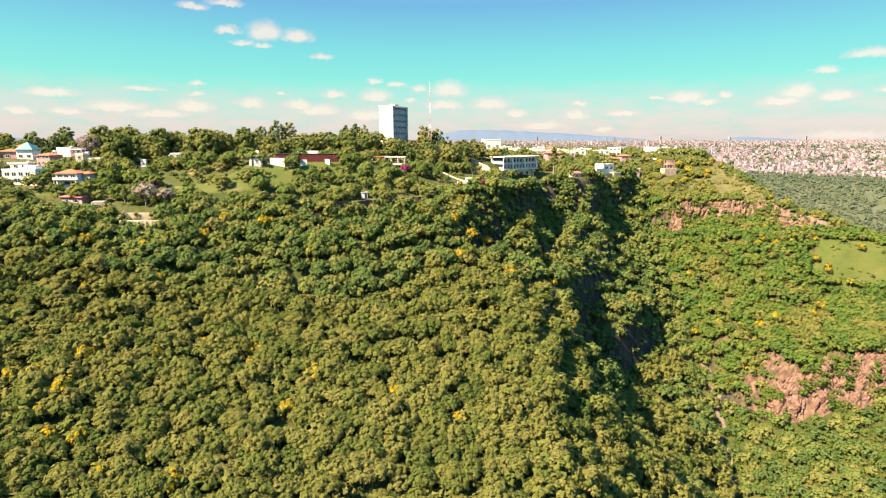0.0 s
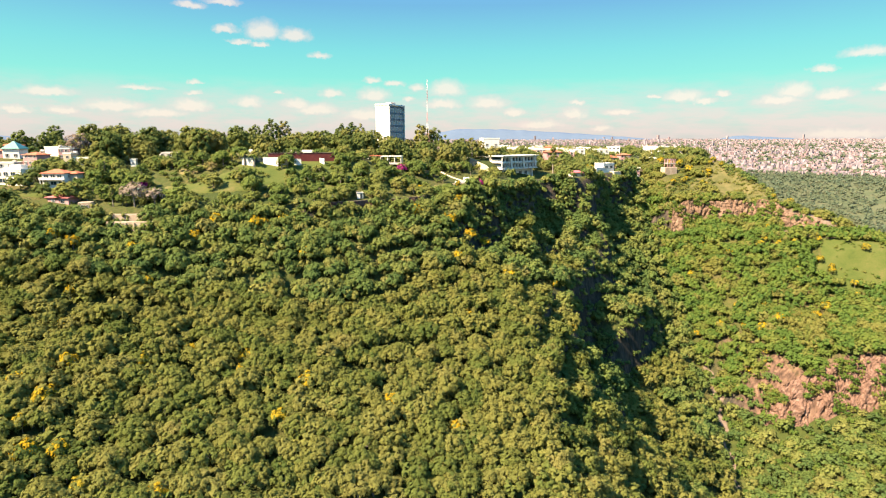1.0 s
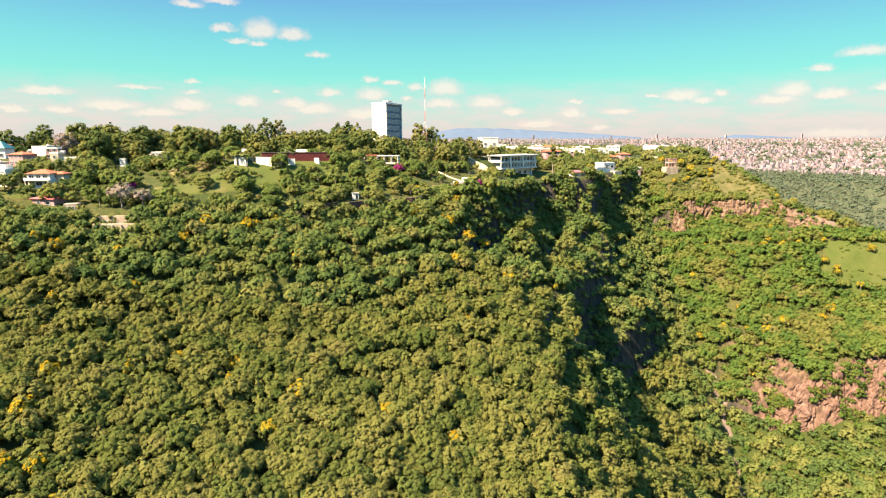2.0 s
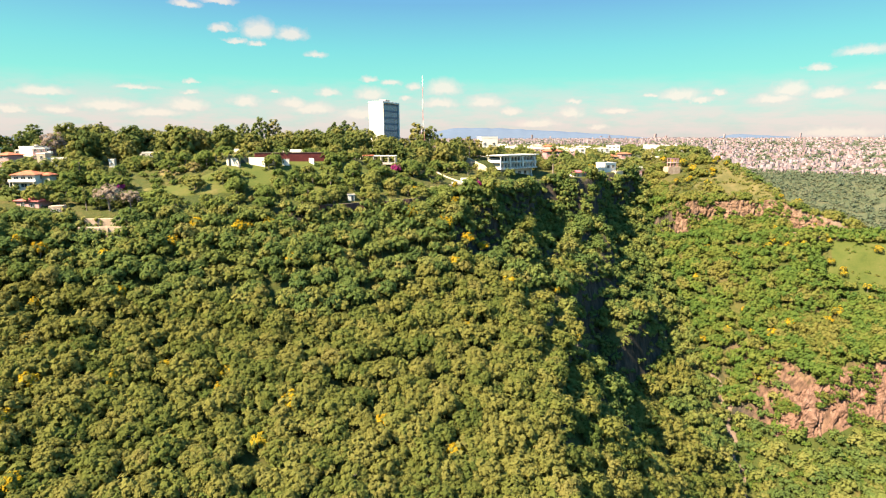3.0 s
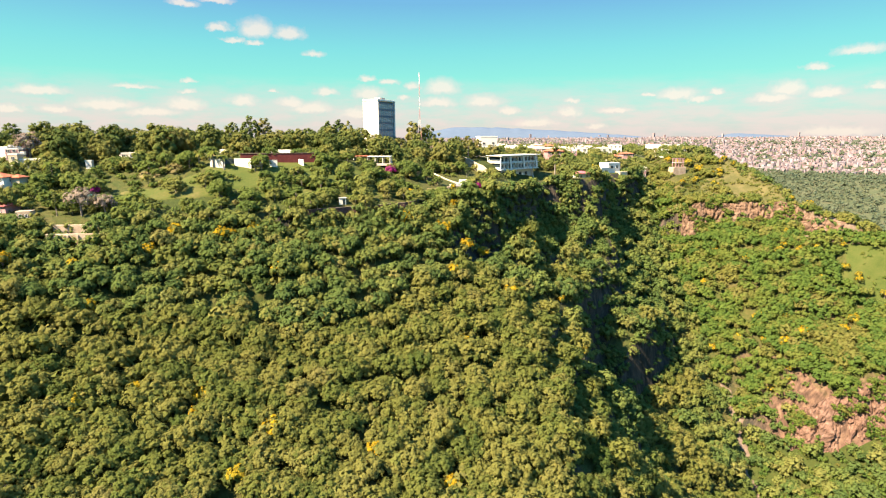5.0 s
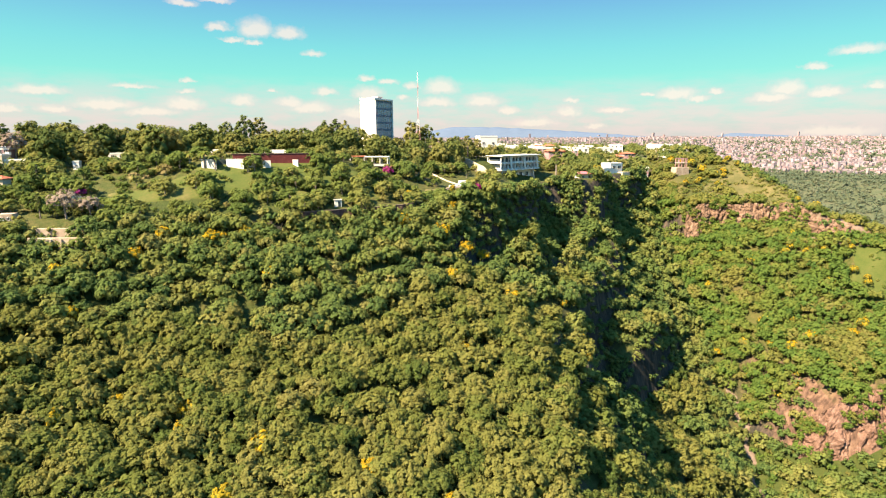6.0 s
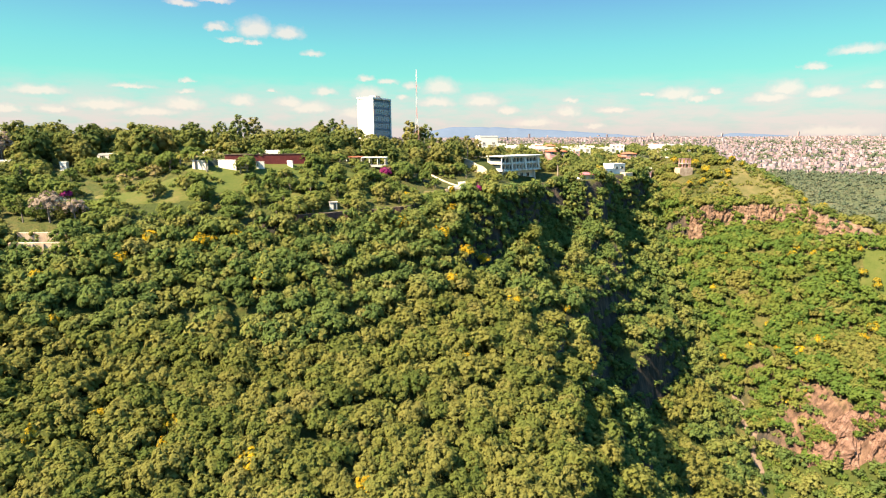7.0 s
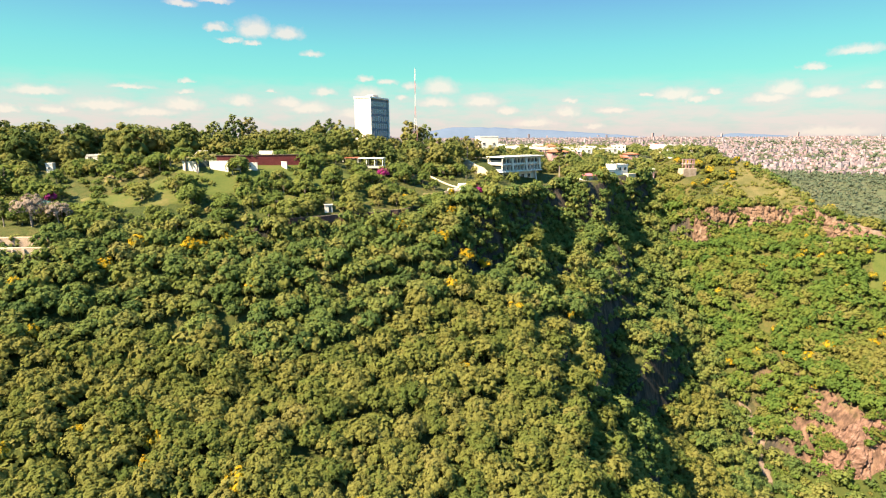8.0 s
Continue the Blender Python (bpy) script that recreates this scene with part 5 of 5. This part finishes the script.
# trees that flower yellow: x, y over the plan
YELLOW_X = [-60, -52, -58, -76, -42, -37, -49, -87, -88, -83, -100, -70, -88, -12, 4, 8, -33, 11, 6, 83, 177, 159, 152, 128, 155, 138, 158, 160, 147, 170, 178, 24, -9, 17, 46, -95, -55, -72]
YELLOW_Y = [180, 184, 181, 171, 172, 120, 138, 116, 110, 104, 118, 100, 126, 129, 125, 163, 130, 205, 192, 310, 244, 248, 249, 263, 289, 261, 368, 358, 372, 352, 364, 190, 201, 212, 198, 119, 99, 178]
scatter = random.Random(23)
for x0, x1, y0, y1, count in ((134, 205, 232, 305, 46), (-15, 50, 182, 236, 14), (-120, -20, 100, 168, 14), (140, 185, 335, 375, 14)):
    for _ in range(count):
        YELLOW_X.append(round(scatter.uniform(x0, x1), 1))
        YELLOW_Y.append(round(scatter.uniform(y0, y1), 1))


def apart(x, y, px, py, r):
    ok = np.ones(np.shape(x), bool)
    for u, v in zip(px, py):
        ok &= np.hypot(x - u, y - v) > r
    return ok


def edge_x(y):
    """Where the dry forest of the hillside gives way to the greener forest of the gorge."""
    return 20 + 0.25 * (np.minimum(y, 172) - 100) - 0.75 * np.maximum(y - 172, 0)


def on_hillside(x, y):
    return in_reach(x, y) & (y < rim_y(x) - 1.5) & (steepness(x, y) < 2.3) & (x < edge_x(y)) & apart(x, y, YELLOW_X, YELLOW_Y, 1.7) & is_clear(x, y)


def floor_east(x, y):
    """Metres east of the floor of the gorge."""
    return x - np.interp(y, LINE_Y, FLOOR_X)


def in_slot(x, y):
    """The shaded slot between the cliff and the rib, too steep and dark for trees."""
    return (y > 202) & (y < 236) & (x > np.interp(y, LINE_Y, EDGE_X) + 1) & (x < np.interp(y, LINE_Y, RIB_X) - 3)


def in_gorge(x, y):
    return in_reach(x, y) & (x >= edge_x(y)) & ((y < rim_y(x) - 1) | (x > 122)) & (steepness(x, y) < 1.7) & (floor_east(x, y) < -2) & ~in_slot(x, y) & is_clear(x, y)


def knoll_face(x, y):
    """The bare grassy shoulder of the knoll."""
    return (np.hypot((x - 182) / 22, (y - 329) / 21) < 1 + 0.25 * value_noise(x, y, 7, 77)) & (value_noise(x, y, 4, 78) < 0.6)


def across_gorge(x, y):
    meadow = np.hypot((x - 203 - 0.3 * (y - 257)) / 22, (y - 257 + 0.45 * (x - 203)) / 12) < 1 + 0.12 * value_noise(x, y, 6, 79)
    bare = (scarp_ahead(x, y) > 3) & (value_noise(x, y, 9, 9) > -0.25)
    return in_reach(x, y) & (floor_east(x, y) >= -2) & ~knoll_face(x, y) & (steepness(x, y) < 1.4) & ~meadow & ~bare & (y < 385) & (x < np.interp(y, SPUR_Y, SPUR_X) + 10) & is_clear(x, y) & apart(x, y, YELLOW_X, YELLOW_Y, 1.6)


x, y = spots(-190, 62, 66, 275, 3.65, on_hillside, 1)
near = (y < 128 + 0.12 * x) & (x > -105) & (x < 35) & (y > 90)
order = np.nonzero(near)[0][:290]
single = np.zeros(len(x), bool)
single[order] = True
close = ~single & (y < 152)
wood("hillside_forest", "dense olive-green dry forest canopy over the slope", NEAR, x[close], y[close], (0.62, 1.02), leaf_olive, 2)
upper = ~single & ~close
green = upper & (y - rim_y(x) + 12 * value_noise(x, y, 16, 65) > -30)
wood("upper_forest", "olive-green forest canopy below the plateau", FINE, x[upper & ~green], y[upper & ~green], (0.62, 1.05), leaf_olive, 22)
wood("rim_forest", "deep green forest just under the plateau's edge", FINE, x[green], y[green], (0.52, 0.98), leaf_deep, 24)
x2, y2 = spots(-110, 110, -60, 96, 8.0, lambda x, y: ~in_reach(x, y) & (steepness(x, y) < 2.5), 58)
wood("near_slope_forest", "olive-green forest on the lower slope", BUSH[:3], x2, y2, (1.1, 1.6), leaf_olive, 59)
x2, y2 = spots(-190, 62, 88, 275, 5.4, lambda x, y: on_hillside(x, y), 48)
wood("forest_understory", "bushes and saplings under the forest canopy", BUSH, x2, y2, (0.55, 0.95), leaf_olive, 49, category="bushes")
kinds = [tree_thing("forest_tree", 30 + i, 3.0, 2.1, 3.2, 19, 34, 0.25, 4.0, 0.16, leaf_olive_single, "olive-green broad-crowned tree in the hillside forest", "hillside trees") for i in range(5)]
rng = np.random.default_rng(12)
for i, (u, v) in enumerate(zip(x[single], y[single])):
    s = rng.uniform(0.62, 1.02)
    m = stand(u, v, s, rng.uniform(0, 6.28), 0, s * rng.uniform(0.9, 1.12))
    if i < 5:
        kinds[i].matrix_basis = m
    else:
        source = kinds[i % 5]
        kept, source.scale = tuple(source.scale), (1, 1, 1)
        copy_thing(source, m)
        source.scale = kept
x, y = spots(-20, 135, 90, 380, 4.1, in_gorge, 3)
dry = value_noise(x, y, 19, 61) + 0.012 * (208 - y) - 0.006 * (x - 50) > 0.0
wood("gorge_forest", "green forest on the ledges of the gorge", MID, x[~dry], y[~dry], (0.6, 1.15), leaf_deep, 4)
wood("ledge_forest", "olive and yellowish trees on the sunny ledges", MID, x[dry], y[dry], (0.6, 1.15), leaf_olive, 62)
x, y = spots(95, 300, 130, 440, 3.2, across_gorge, 5, 1.1)
dry = (rock_ahead(x, y) > -2) & (value_noise(x, y, 24, 63) + 0.6 * value_noise(x, y, 9, 64) + 0.008 * (x - 165) + 1.2 * (scarp_ahead(x, y) > 0) > 0.5)
low = rock_ahead(x, y) < -3
x2, y2 = spots(105, 215, 140, 232, 2.8, lambda x, y: across_gorge(x, y) & (rock_ahead(x, y) < -2), 84, 0.8)
wood("lower_bushes", "green bushes between the trees below the rock band", BUSH, x2, y2, (0.22, 0.6), leaf_bright, 87, category="bushes")
wood("lower_forest", "green trees below the rock band", FAR, x[low & (np.arange(len(x)) % 5 > 0)], y[low & (np.arange(len(x)) % 5 > 0)], (0.5, 0.95), leaf_deep, 67)
x, y, dry = x[~low], y[~low], dry[~low]
wood("scrub_forest", "bright green scrub and low trees on the far slope", SCRUB, x[~dry], y[~dry], (0.72, 1.3), leaf_bright, 6)
wood("dry_scrub", "olive and straw-tinged scrub on the far slope", SCRUB, x[dry], y[dry], (0.58, 1.2), leaf_olive, 66)


def on_crags(x, y):
    s = steepness(x, y)
    east = (x > 128) & (np.abs(rock_ahead(x, y) - 1) < 8)
    cover = np.where((x > 30) & (x < 118), -0.45, -0.2)
    cover = np.where(east, np.where((x > 149) & (x < 170), 0.45, -0.9), cover)
    head = (x > 118) & (x < 140) & (np.abs(scarp_ahead(x, y)) < 16)
    cover = np.where(head, -0.9, cover)
    return in_reach(x, y) & (s > np.where(x < 20, 1.1, np.where(east | head, 0.8, 1.4))) & (s < 9) & (y > 130) & (y < rim_y(x) + 7) & (value_noise(x, y, 7, 31) > cover)


x, y = spots(-150, 215, 130, 375, 2.75, on_crags, 14, 0.9)
wood("crag_bushes", "bushes and creepers clinging to the rock faces", BUSH, x, y, (0.34, 0.8), leaf_deep, 15, category="bushes", sink=1.0)


def on_rim_wall(x, y):
    d = y - rim_y(x)
    return (x > 8) & (x < 128) & (d > -22) & (d < 3) & (value_noise(x, y, 6, 33) > np.where((x > 40) & (d < -4), -0.3, -0.6)) & ((d < -2.5) | is_clear(x, y)) & (along(x, y, (31, 281), (58, 306), 9) < 0.35)


x, y = spots(8, 128, 225, 372, 1.7, on_rim_wall, 34)
wood("rim_bushes", "shrubs and creepers hanging over the gorge wall", BUSH, x, y, (0.3, 0.75), leaf_deep, 35, category="bushes", sink=0.9)


def on_wall(x, y):
    return on_rim_wall(x, y) & (steepness(x, y) > 1.2) & (value_noise(x, y, 5, 55) > -0.05)


x, y = spots(20, 128, 220, 372, 2.1, on_wall, 56)
wood("wall_trees", "trees rooted on the ledges of the gorge wall", FAR, x, y, (0.5, 0.9), leaf_deep, 57, sink=2.8)


for k, ob in enumerate(faces):
    pts = np.array([v.co for v in ob.data.vertices])
    rng = np.random.default_rng(70 + k)
    pts = pts[rng.uniform(0, 1, len(pts)) < 0.12]
    run = pts[:, 0] - 0.8 * pts[:, 1]
    pts = pts[value_noise(run, pts[:, 2], 5, 71 + k) > (0.05, 0.12)[k]]
    wood("face_bushes", "bushes rooted in the cracks of a rock face", BUSH, pts[:, 0], pts[:, 1], (0.16, 0.46), leaf_bright, 73 + k, category="bushes", sink=0.4, z=pts[:, 2])


def on_edge(x, y):
    d = y - rim_y(x)
    return (d > -14) & (d < 1.5) & (x < 26) & ((d < -2) | is_clear(x, y)) & (value_noise(x, y, 6, 95) > -0.75)


def on_bank(x, y):
    d = y - rim_y(x)
    return (np.abs(d) < 13) & (x > -45) & (x < 42) & (steepness(x, y) > 0.8) & (value_noise(x, y, 5, 93) > -0.8)


x, y = spots(-45, 42, 170, 268, 1.35, on_bank, 94, 0.9)
wood("bank_creepers", "creepers and bushes over the bank below the gardens", BUSH, x, y, (0.22, 0.5), leaf_green, 101, category="bushes", sink=0.3)
x, y = spots(-150, 26, 150, 250, 2.4, on_edge, 96, 0.8)
wood("edge_bushes", "green bushes along the edge of the gardens", BUSH, x, y, (0.32, 0.72), leaf_deep, 97, category="bushes", sink=0.3)


def by_scarp(x, y):
    q = scarp_ahead(x, y)
    return in_reach(x, y) & (x > 130) & (((q > -12) & (q < -2.5) & (value_noise(x, y, 8, 36) > -0.3)) | ((q > 3) & (q < 8) & (value_noise(x, y, 8, 37) > np.where(x > 160, 0.5, 0))))


x, y = spots(130, 240, 255, 345, 2.5, by_scarp, 38)
wood("scarp_bushes", "bushes at the foot and lip of the scarp", BUSH, x, y, (0.5, 1.1), leaf_bright, 39, category="bushes", sink=0.3)


def on_knoll(x, y):
    return (x > 128) & (x < np.interp(y, SPUR_Y, SPUR_X) + 12) & (scarp_ahead(x, y) > 3) & (y < 420) & is_clear(x, y) & (value_noise(x, y, 5, 42) > -0.4)


x, y = spots(128, 250, 312, 420, 2.4, on_knoll, 43)
wood("knoll_scrub", "olive and straw-coloured scrub on the knoll", BUSH, x, y, (0.12, 0.42), leaf_olive, 45, category="bushes", sink=0.3)


def on_crest(x, y):
    e = x - np.interp(y, SPUR_Y, SPUR_X)
    return (e > np.where(y < 340, -3, -8)) & (e < 12) & (y > 296) & (y < 372) & (value_noise(x, y, 8, 53) > -0.25)


x, y = spots(165, 225, 290, 375, 3.0, on_crest, 54)
wood("crest_bushes", "dark green bushes along the crest of the spur", BUSH, x, y, (0.3, 0.7), leaf_deep, 68, category="bushes", sink=0.2)


def at_head(x, y):
    return (x > 120) & (x < 143) & (scarp_ahead(x, y) > -14) & (scarp_ahead(x, y) < 32) & (steepness(x, y) > 0.7)


x, y = spots(118, 143, 305, 366, 1.5, at_head, 69, 0.9)
wood("head_creepers", "bright green creepers over the head of the gorge", BUSH, x, y, (0.25, 0.55), leaf_bright, 74, category="bushes", sink=0.3)


def on_meadow(x, y):
    return (np.hypot((x - 199) / 24, (y - 259) / 16) < 1) & (value_noise(x, y, 5, 50) > 0.2)


x, y = spots(170, 226, 240, 280, 2.6, on_meadow, 51)
wood("meadow_tufts", "small bushes dotted over the meadow", BUSH, x, y, (0.08, 0.3), leaf_bright, 52, category="bushes")


def on_cliffs(x, y):
    steep = steepness(x, y)
    return ((steep > 1.3) | in_slot(x, y)) & (steep < 3.2) & (floor_east(x, y) < 0) & (x > 24) & (y < rim_y(x) - 4) & (value_noise(x, y, 6, 98) > np.where(in_slot(x, y), -0.25, 0.0))


x, y = spots(24, 128, 130, 345, 2.0, on_cliffs, 99, 0.9)
wood("cliff_creepers", "creepers and shrubs over the cliffs of the gorge", BUSH, x, y, (0.3, 0.7), leaf_deep, 100, category="bushes", sink=0.7)


def flowering_tree(seed):
    rng = np.random.default_rng(seed)
    ob = thing("flowering_tree", Matrix(), "small tree covered in bright yellow blossom", "tree", "yellow flowering trees")
    part("trunk", trunk_of(rng, 3.4, 0.13, spread=1.2), bark, ob)
    part("crown", crown_of(rng, 2.3, 1.6, 2.4, 9, 26, 0.32, plain=True), leaf_olive_single, ob)
    part("blossom", crown_of(rng, 2.2, 1.7, 2.8, 13, 28, 0.26, plain=True, core=0.45), blossom_yellow, ob, "bright yellow blossom")
    return ob


kinds = [flowering_tree(60 + i) for i in range(4)]
for i, (u, v) in enumerate(zip(YELLOW_X, YELLOW_Y)):
    s = rng.uniform(0.7, 1.05) if i < 38 else rng.uniform(0.4, 0.75)
    m = stand(u, v, s, rng.uniform(0, 6.28), 0, s * (1.12 if i < 38 or u > 120 else 1.5))
    if i < 4:
        kinds[i].matrix_basis = m
    else:
        source = kinds[i % 4]
        kept, source.scale = tuple(source.scale), (1, 1, 1)
        copy_thing(source, m)
        source.scale = kept


def on_plateau(x, y):
    d = y - rim_y(x)
    low = (x > 18) & (x < 126) & (d < 18)
    thick = ease(15, 60, d)
    return (d > -0.5) & ~low & (x < 132) & (y > 150) & in_reach(x, y) & is_clear(x, y) & (value_noise(x, y, 13, 21) > -0.75 - 0.25 * thick) & (d < 110) & ~((x > 10) & (d > 45) & (value_noise(x, y, 20, 23) < -0.6))


x, y = spots(-300, 135, 120, 460, 4.9, on_plateau, 7)
d = y - rim_y(x)
garden = (d < 50) & (x > -125) & (x < 30)
rest = ~garden & ~((d > 50) & (x < 5))
wood("plateau_trees", "broad green trees over the slopes of the plateau", FAR, x[rest], y[rest], (0.55, 1.25), leaf_green, 8)
x1, y1 = spots(-300, 10, 160, 400, 6.6, lambda x, y: on_plateau(x, y) & (y - rim_y(x) > 50), 19)
wood("tall_trees", "tall dark green trees behind the gardens", TALL, x1, y1, (0.66, 1.48), leaf_green, 13)
x1, y1 = spots(-300, 10, 160, 330, 5.2, lambda x, y: on_plateau(x, y) & (y - rim_y(x) > 44), 26)
wood("understory", "green bushes and young trees under the tall trees", BUSH, x1, y1, (0.5, 1.0), leaf_green, 27, category="bushes")
kinds = [tree_thing("garden_tree", 80 + i, 2.9, 2.1, 2.7, 16, 24, 0.33, 3.8, 0.17, leaf_garden_single, "rounded green garden tree on the terraced lawn", "garden trees") for i in range(6)]
rng = np.random.default_rng(21)
x, y = spots(-125, 30, 150, 320, 4.8, lambda x, y: on_plateau(x, y) & (y - rim_y(x) < 50) & (value_noise(x, y, 15, 24) > -0.5), 25, 0.7)
for i, (u, v) in enumerate(zip(x, y)):
    s = rng.choice([0.45, 0.6, 0.75, 0.9, 1.1])
    m = stand(u, v, s, rng.uniform(0, 6.28), 0.4 * s, s * rng.uniform(0.85, 1.1))
    if i < 6:
        kinds[i].matrix_basis = m
    else:
        source = kinds[i % 6]
        kept, source.scale = tuple(source.scale), (1, 1, 1)
        copy_thing(source, m)
        source.scale = kept


x, y = spots(-125, 30, 150, 320, 3.6, lambda x, y: on_plateau(x, y) & (y - rim_y(x) > 3) & (y - rim_y(x) < 52) & (value_noise(x, y, 7, 28) > -0.1), 29, 0.8)
wood("garden_shrubs", "low clipped shrubs and hedges between the garden trees", BUSH, x, y, (0.14, 0.4), leaf_garden, 36, category="shrubs")


def in_town(x, y):
    return (x / y < 0.5) & (x / y > 0.02) & (y > 345) & ((y - rim_y(x) > 34) | (x > 125) & (y > 385)) & is_clear(x, y, -2) & (value_noise(x, y, 22, 81) > -0.5)


x, y = spots(10, 330, 345, 640, 8.2, in_town, 82)
wood("town_trees", "dark green trees between the houses of the plateau", BUSH, x, y, (0.7, 1.45), leaf_green, 83)
x, y = spots(-2800, 2900, 700, 4500, 58, among_houses, 16)
wood("city_trees", "green trees among the city houses, greyed for haze", TINY, x, y, (0.9, 2.0), leaf_hazy, 17)


# ---- single trees that stand out ----


def palm(seed):
    rng = np.random.default_rng(seed)
    ob = thing("palm_tree", Matrix(), "tall fan of palm fronds on a slim trunk", "palm", "palms")
    part("trunk", tube([(0, 0, -0.5), (0.1, 0, 2), (0.15, 0.1, 4.5)], [0.24, 0.2, 0.17], 7), bark, ob)
    for i in range(14):
        a, lift = i * 2.4, rng.uniform(-0.2, 0.9)
        d = np.array([math.cos(a), math.sin(a), 0])
        side = np.array([-d[1], d[0], 0])
        root, v = np.array([0.15, 0.1, 4.5]), []
        for k in range(5):
            s = k / 4
            c = root + d * 2.1 * s + np.array([0, 0, lift * 1.6 * s - 1.5 * s * s])
            w = 0.34 * math.sin(math.pi * (0.12 + 0.83 * s))
            v += [c + side * w - [0, 0, 0.12 * w], c + [0, 0, 0.06], c - side * w - [0, 0, 0.12 * w]]
        f = [[k * 3 + q, k * 3 + q + 1, k * 3 + q + 4, k * 3 + q + 3] for k in range(4) for q in (0, 1)]
        part("frond", (np.array(v), np.array(f)), palm_leaf, ob)
    return ob


first = palm(1)
for i, (u, v, s) in enumerate([(-74, 213, 1.2), (-79, 214, 1.0), (-70, 212, 1.05), (-84, 217, 0.9), (-60, 213, 0.8), (-124, 206, 1.3), (-121, 208, 1.2), (-144, 203, 1.2)]):
    m = stand(u, v, s, i * 1.3)
    if i:
        kept, first.scale = tuple(first.scale), (1, 1, 1)
        copy_thing(first, m)
        first.scale = kept
    else:
        first.matrix_basis = m


def lone(name, label, x, y, scale, seed, radius, tall, base, lobes, leaves, leaf, trunk_h, thick, mat, category="tree", spread=1.0, group=""):
    ob = tree_thing(name, seed, radius, tall, base, lobes, leaves, leaf, trunk_h, thick, mat, label, group, spread, category)
    ob.matrix_basis = stand(x, y, scale, seed)
    return ob


for i, (u, v, s) in enumerate([(64.5, 320, 1.6), (-151, 268, 1.35), (-120, 201, 0.8), (104, 344, 0.7), (14, 262, 0.5), (-106, 181, 0.7)]):
    lone("cypress", "narrow dark green cypress standing alone", u, v, s, 90 + i, 1.25, 5.2, 5.0, 22, 26, 0.3, 9.5, 0.2, leaf_green_single, group="cypresses")
for i, (u, v, s) in enumerate([(-88, 296, 1.45), (-96, 293, 1.25), (-83, 300, 1.35), (-190, 280, 1.25), (-178, 284, 1.1), (-46, 276, 1.1), (-130, 290, 1.2), (-112, 284, 1.0), (-150, 292, 1.1), (-64, 290, 1.0), (-16, 284, 1.1), (-9, 289, 1.35), (3, 288, 1.3), (11, 296, 1.2), (17, 302, 1.1), (-1, 304, 1.25), (22, 312, 0.95), (-10, 328, 1.95), (-4, 333, 1.8), (-58, 330, 1.35), (-52, 334, 1.45), (-47, 330, 1.3)]):
    lone("eucalyptus", "tall airy eucalyptus above the other trees", u, v, s, 110 + i, 2.9, 5.6, 5.6, 30, 22, 0.32, 9.5, 0.24, leaf_green_single, group="eucalyptus trees")
for i, (u, v, s) in enumerate([(-146, 229, 1.45), (-99, 181, 1.25), (-4, 290, 1.7), (0, 294, 1.3), (-93, 182, 0.9)]):
    rng = np.random.default_rng(130 + i)
    ob = thing("bare_tree", stand(u, v, s, i), "greyish half-leafless tree with fine twigs", "tree", "leafless trees")
    part("trunk", trunk_of(rng, 5.4, 0.2, 7, 1.9), bark, ob)
    part("twig_crown", crown_of(rng, 2.8, 2.6, 3.6, 16, 60, 0.2, core=0.25, plain=True), bare_twigs, ob, "grey-brown twigs")
for i, (u, v, s) in enumerate([(-119, 192, 1.0), (-113, 188, 0.85), (-108, 187, 0.8), (-116, 184, 0.75), (-124, 193, 0.8)]):
    lone("broad_tree", "broad olive-green tree on the lawn beside the villa", u, v, s, 170 + i, 2.9, 2.6, 2.6, 20, 26, 0.33, 3.8, 0.2, leaf_garden_single, group="broad lawn trees")
for i, (u, v, s) in enumerate([(-16, 232, 1.0), (16, 228.5, 1.1), (-104, 196, 0.9), (78, 305, 0.7)]):
    lone("bougainvillea", "bushy bougainvillea in magenta bloom", u, v, s, 150 + i, 1.7, 1.5, 2.2, 9, 26, 0.26, 2.4, 0.1, magenta, category="shrub", group="bougainvilleas")


def far_slopes(x, y):
    far = np.hypot(x, y)
    return in_reach(x, y) & (far > np.where(x / y > 0.46, 420, 640)) & (far < 1150) & (y > 300) & ((x / y > 0.46) | (far < 800)) & ~((x < 250) & (y < 430)) & (value_noise(x, y, 60, 85) + 0.6 * value_noise(x, y, 22, 86) > -0.95)


x, y = spots(-700, 950, 300, 1150, 7.8, far_slopes, 9, 0.9)
wood("far_woods", "distant woods on the next valley side", SPECK, x, y, (0.4, 0.95), leaf_hazy, 10)
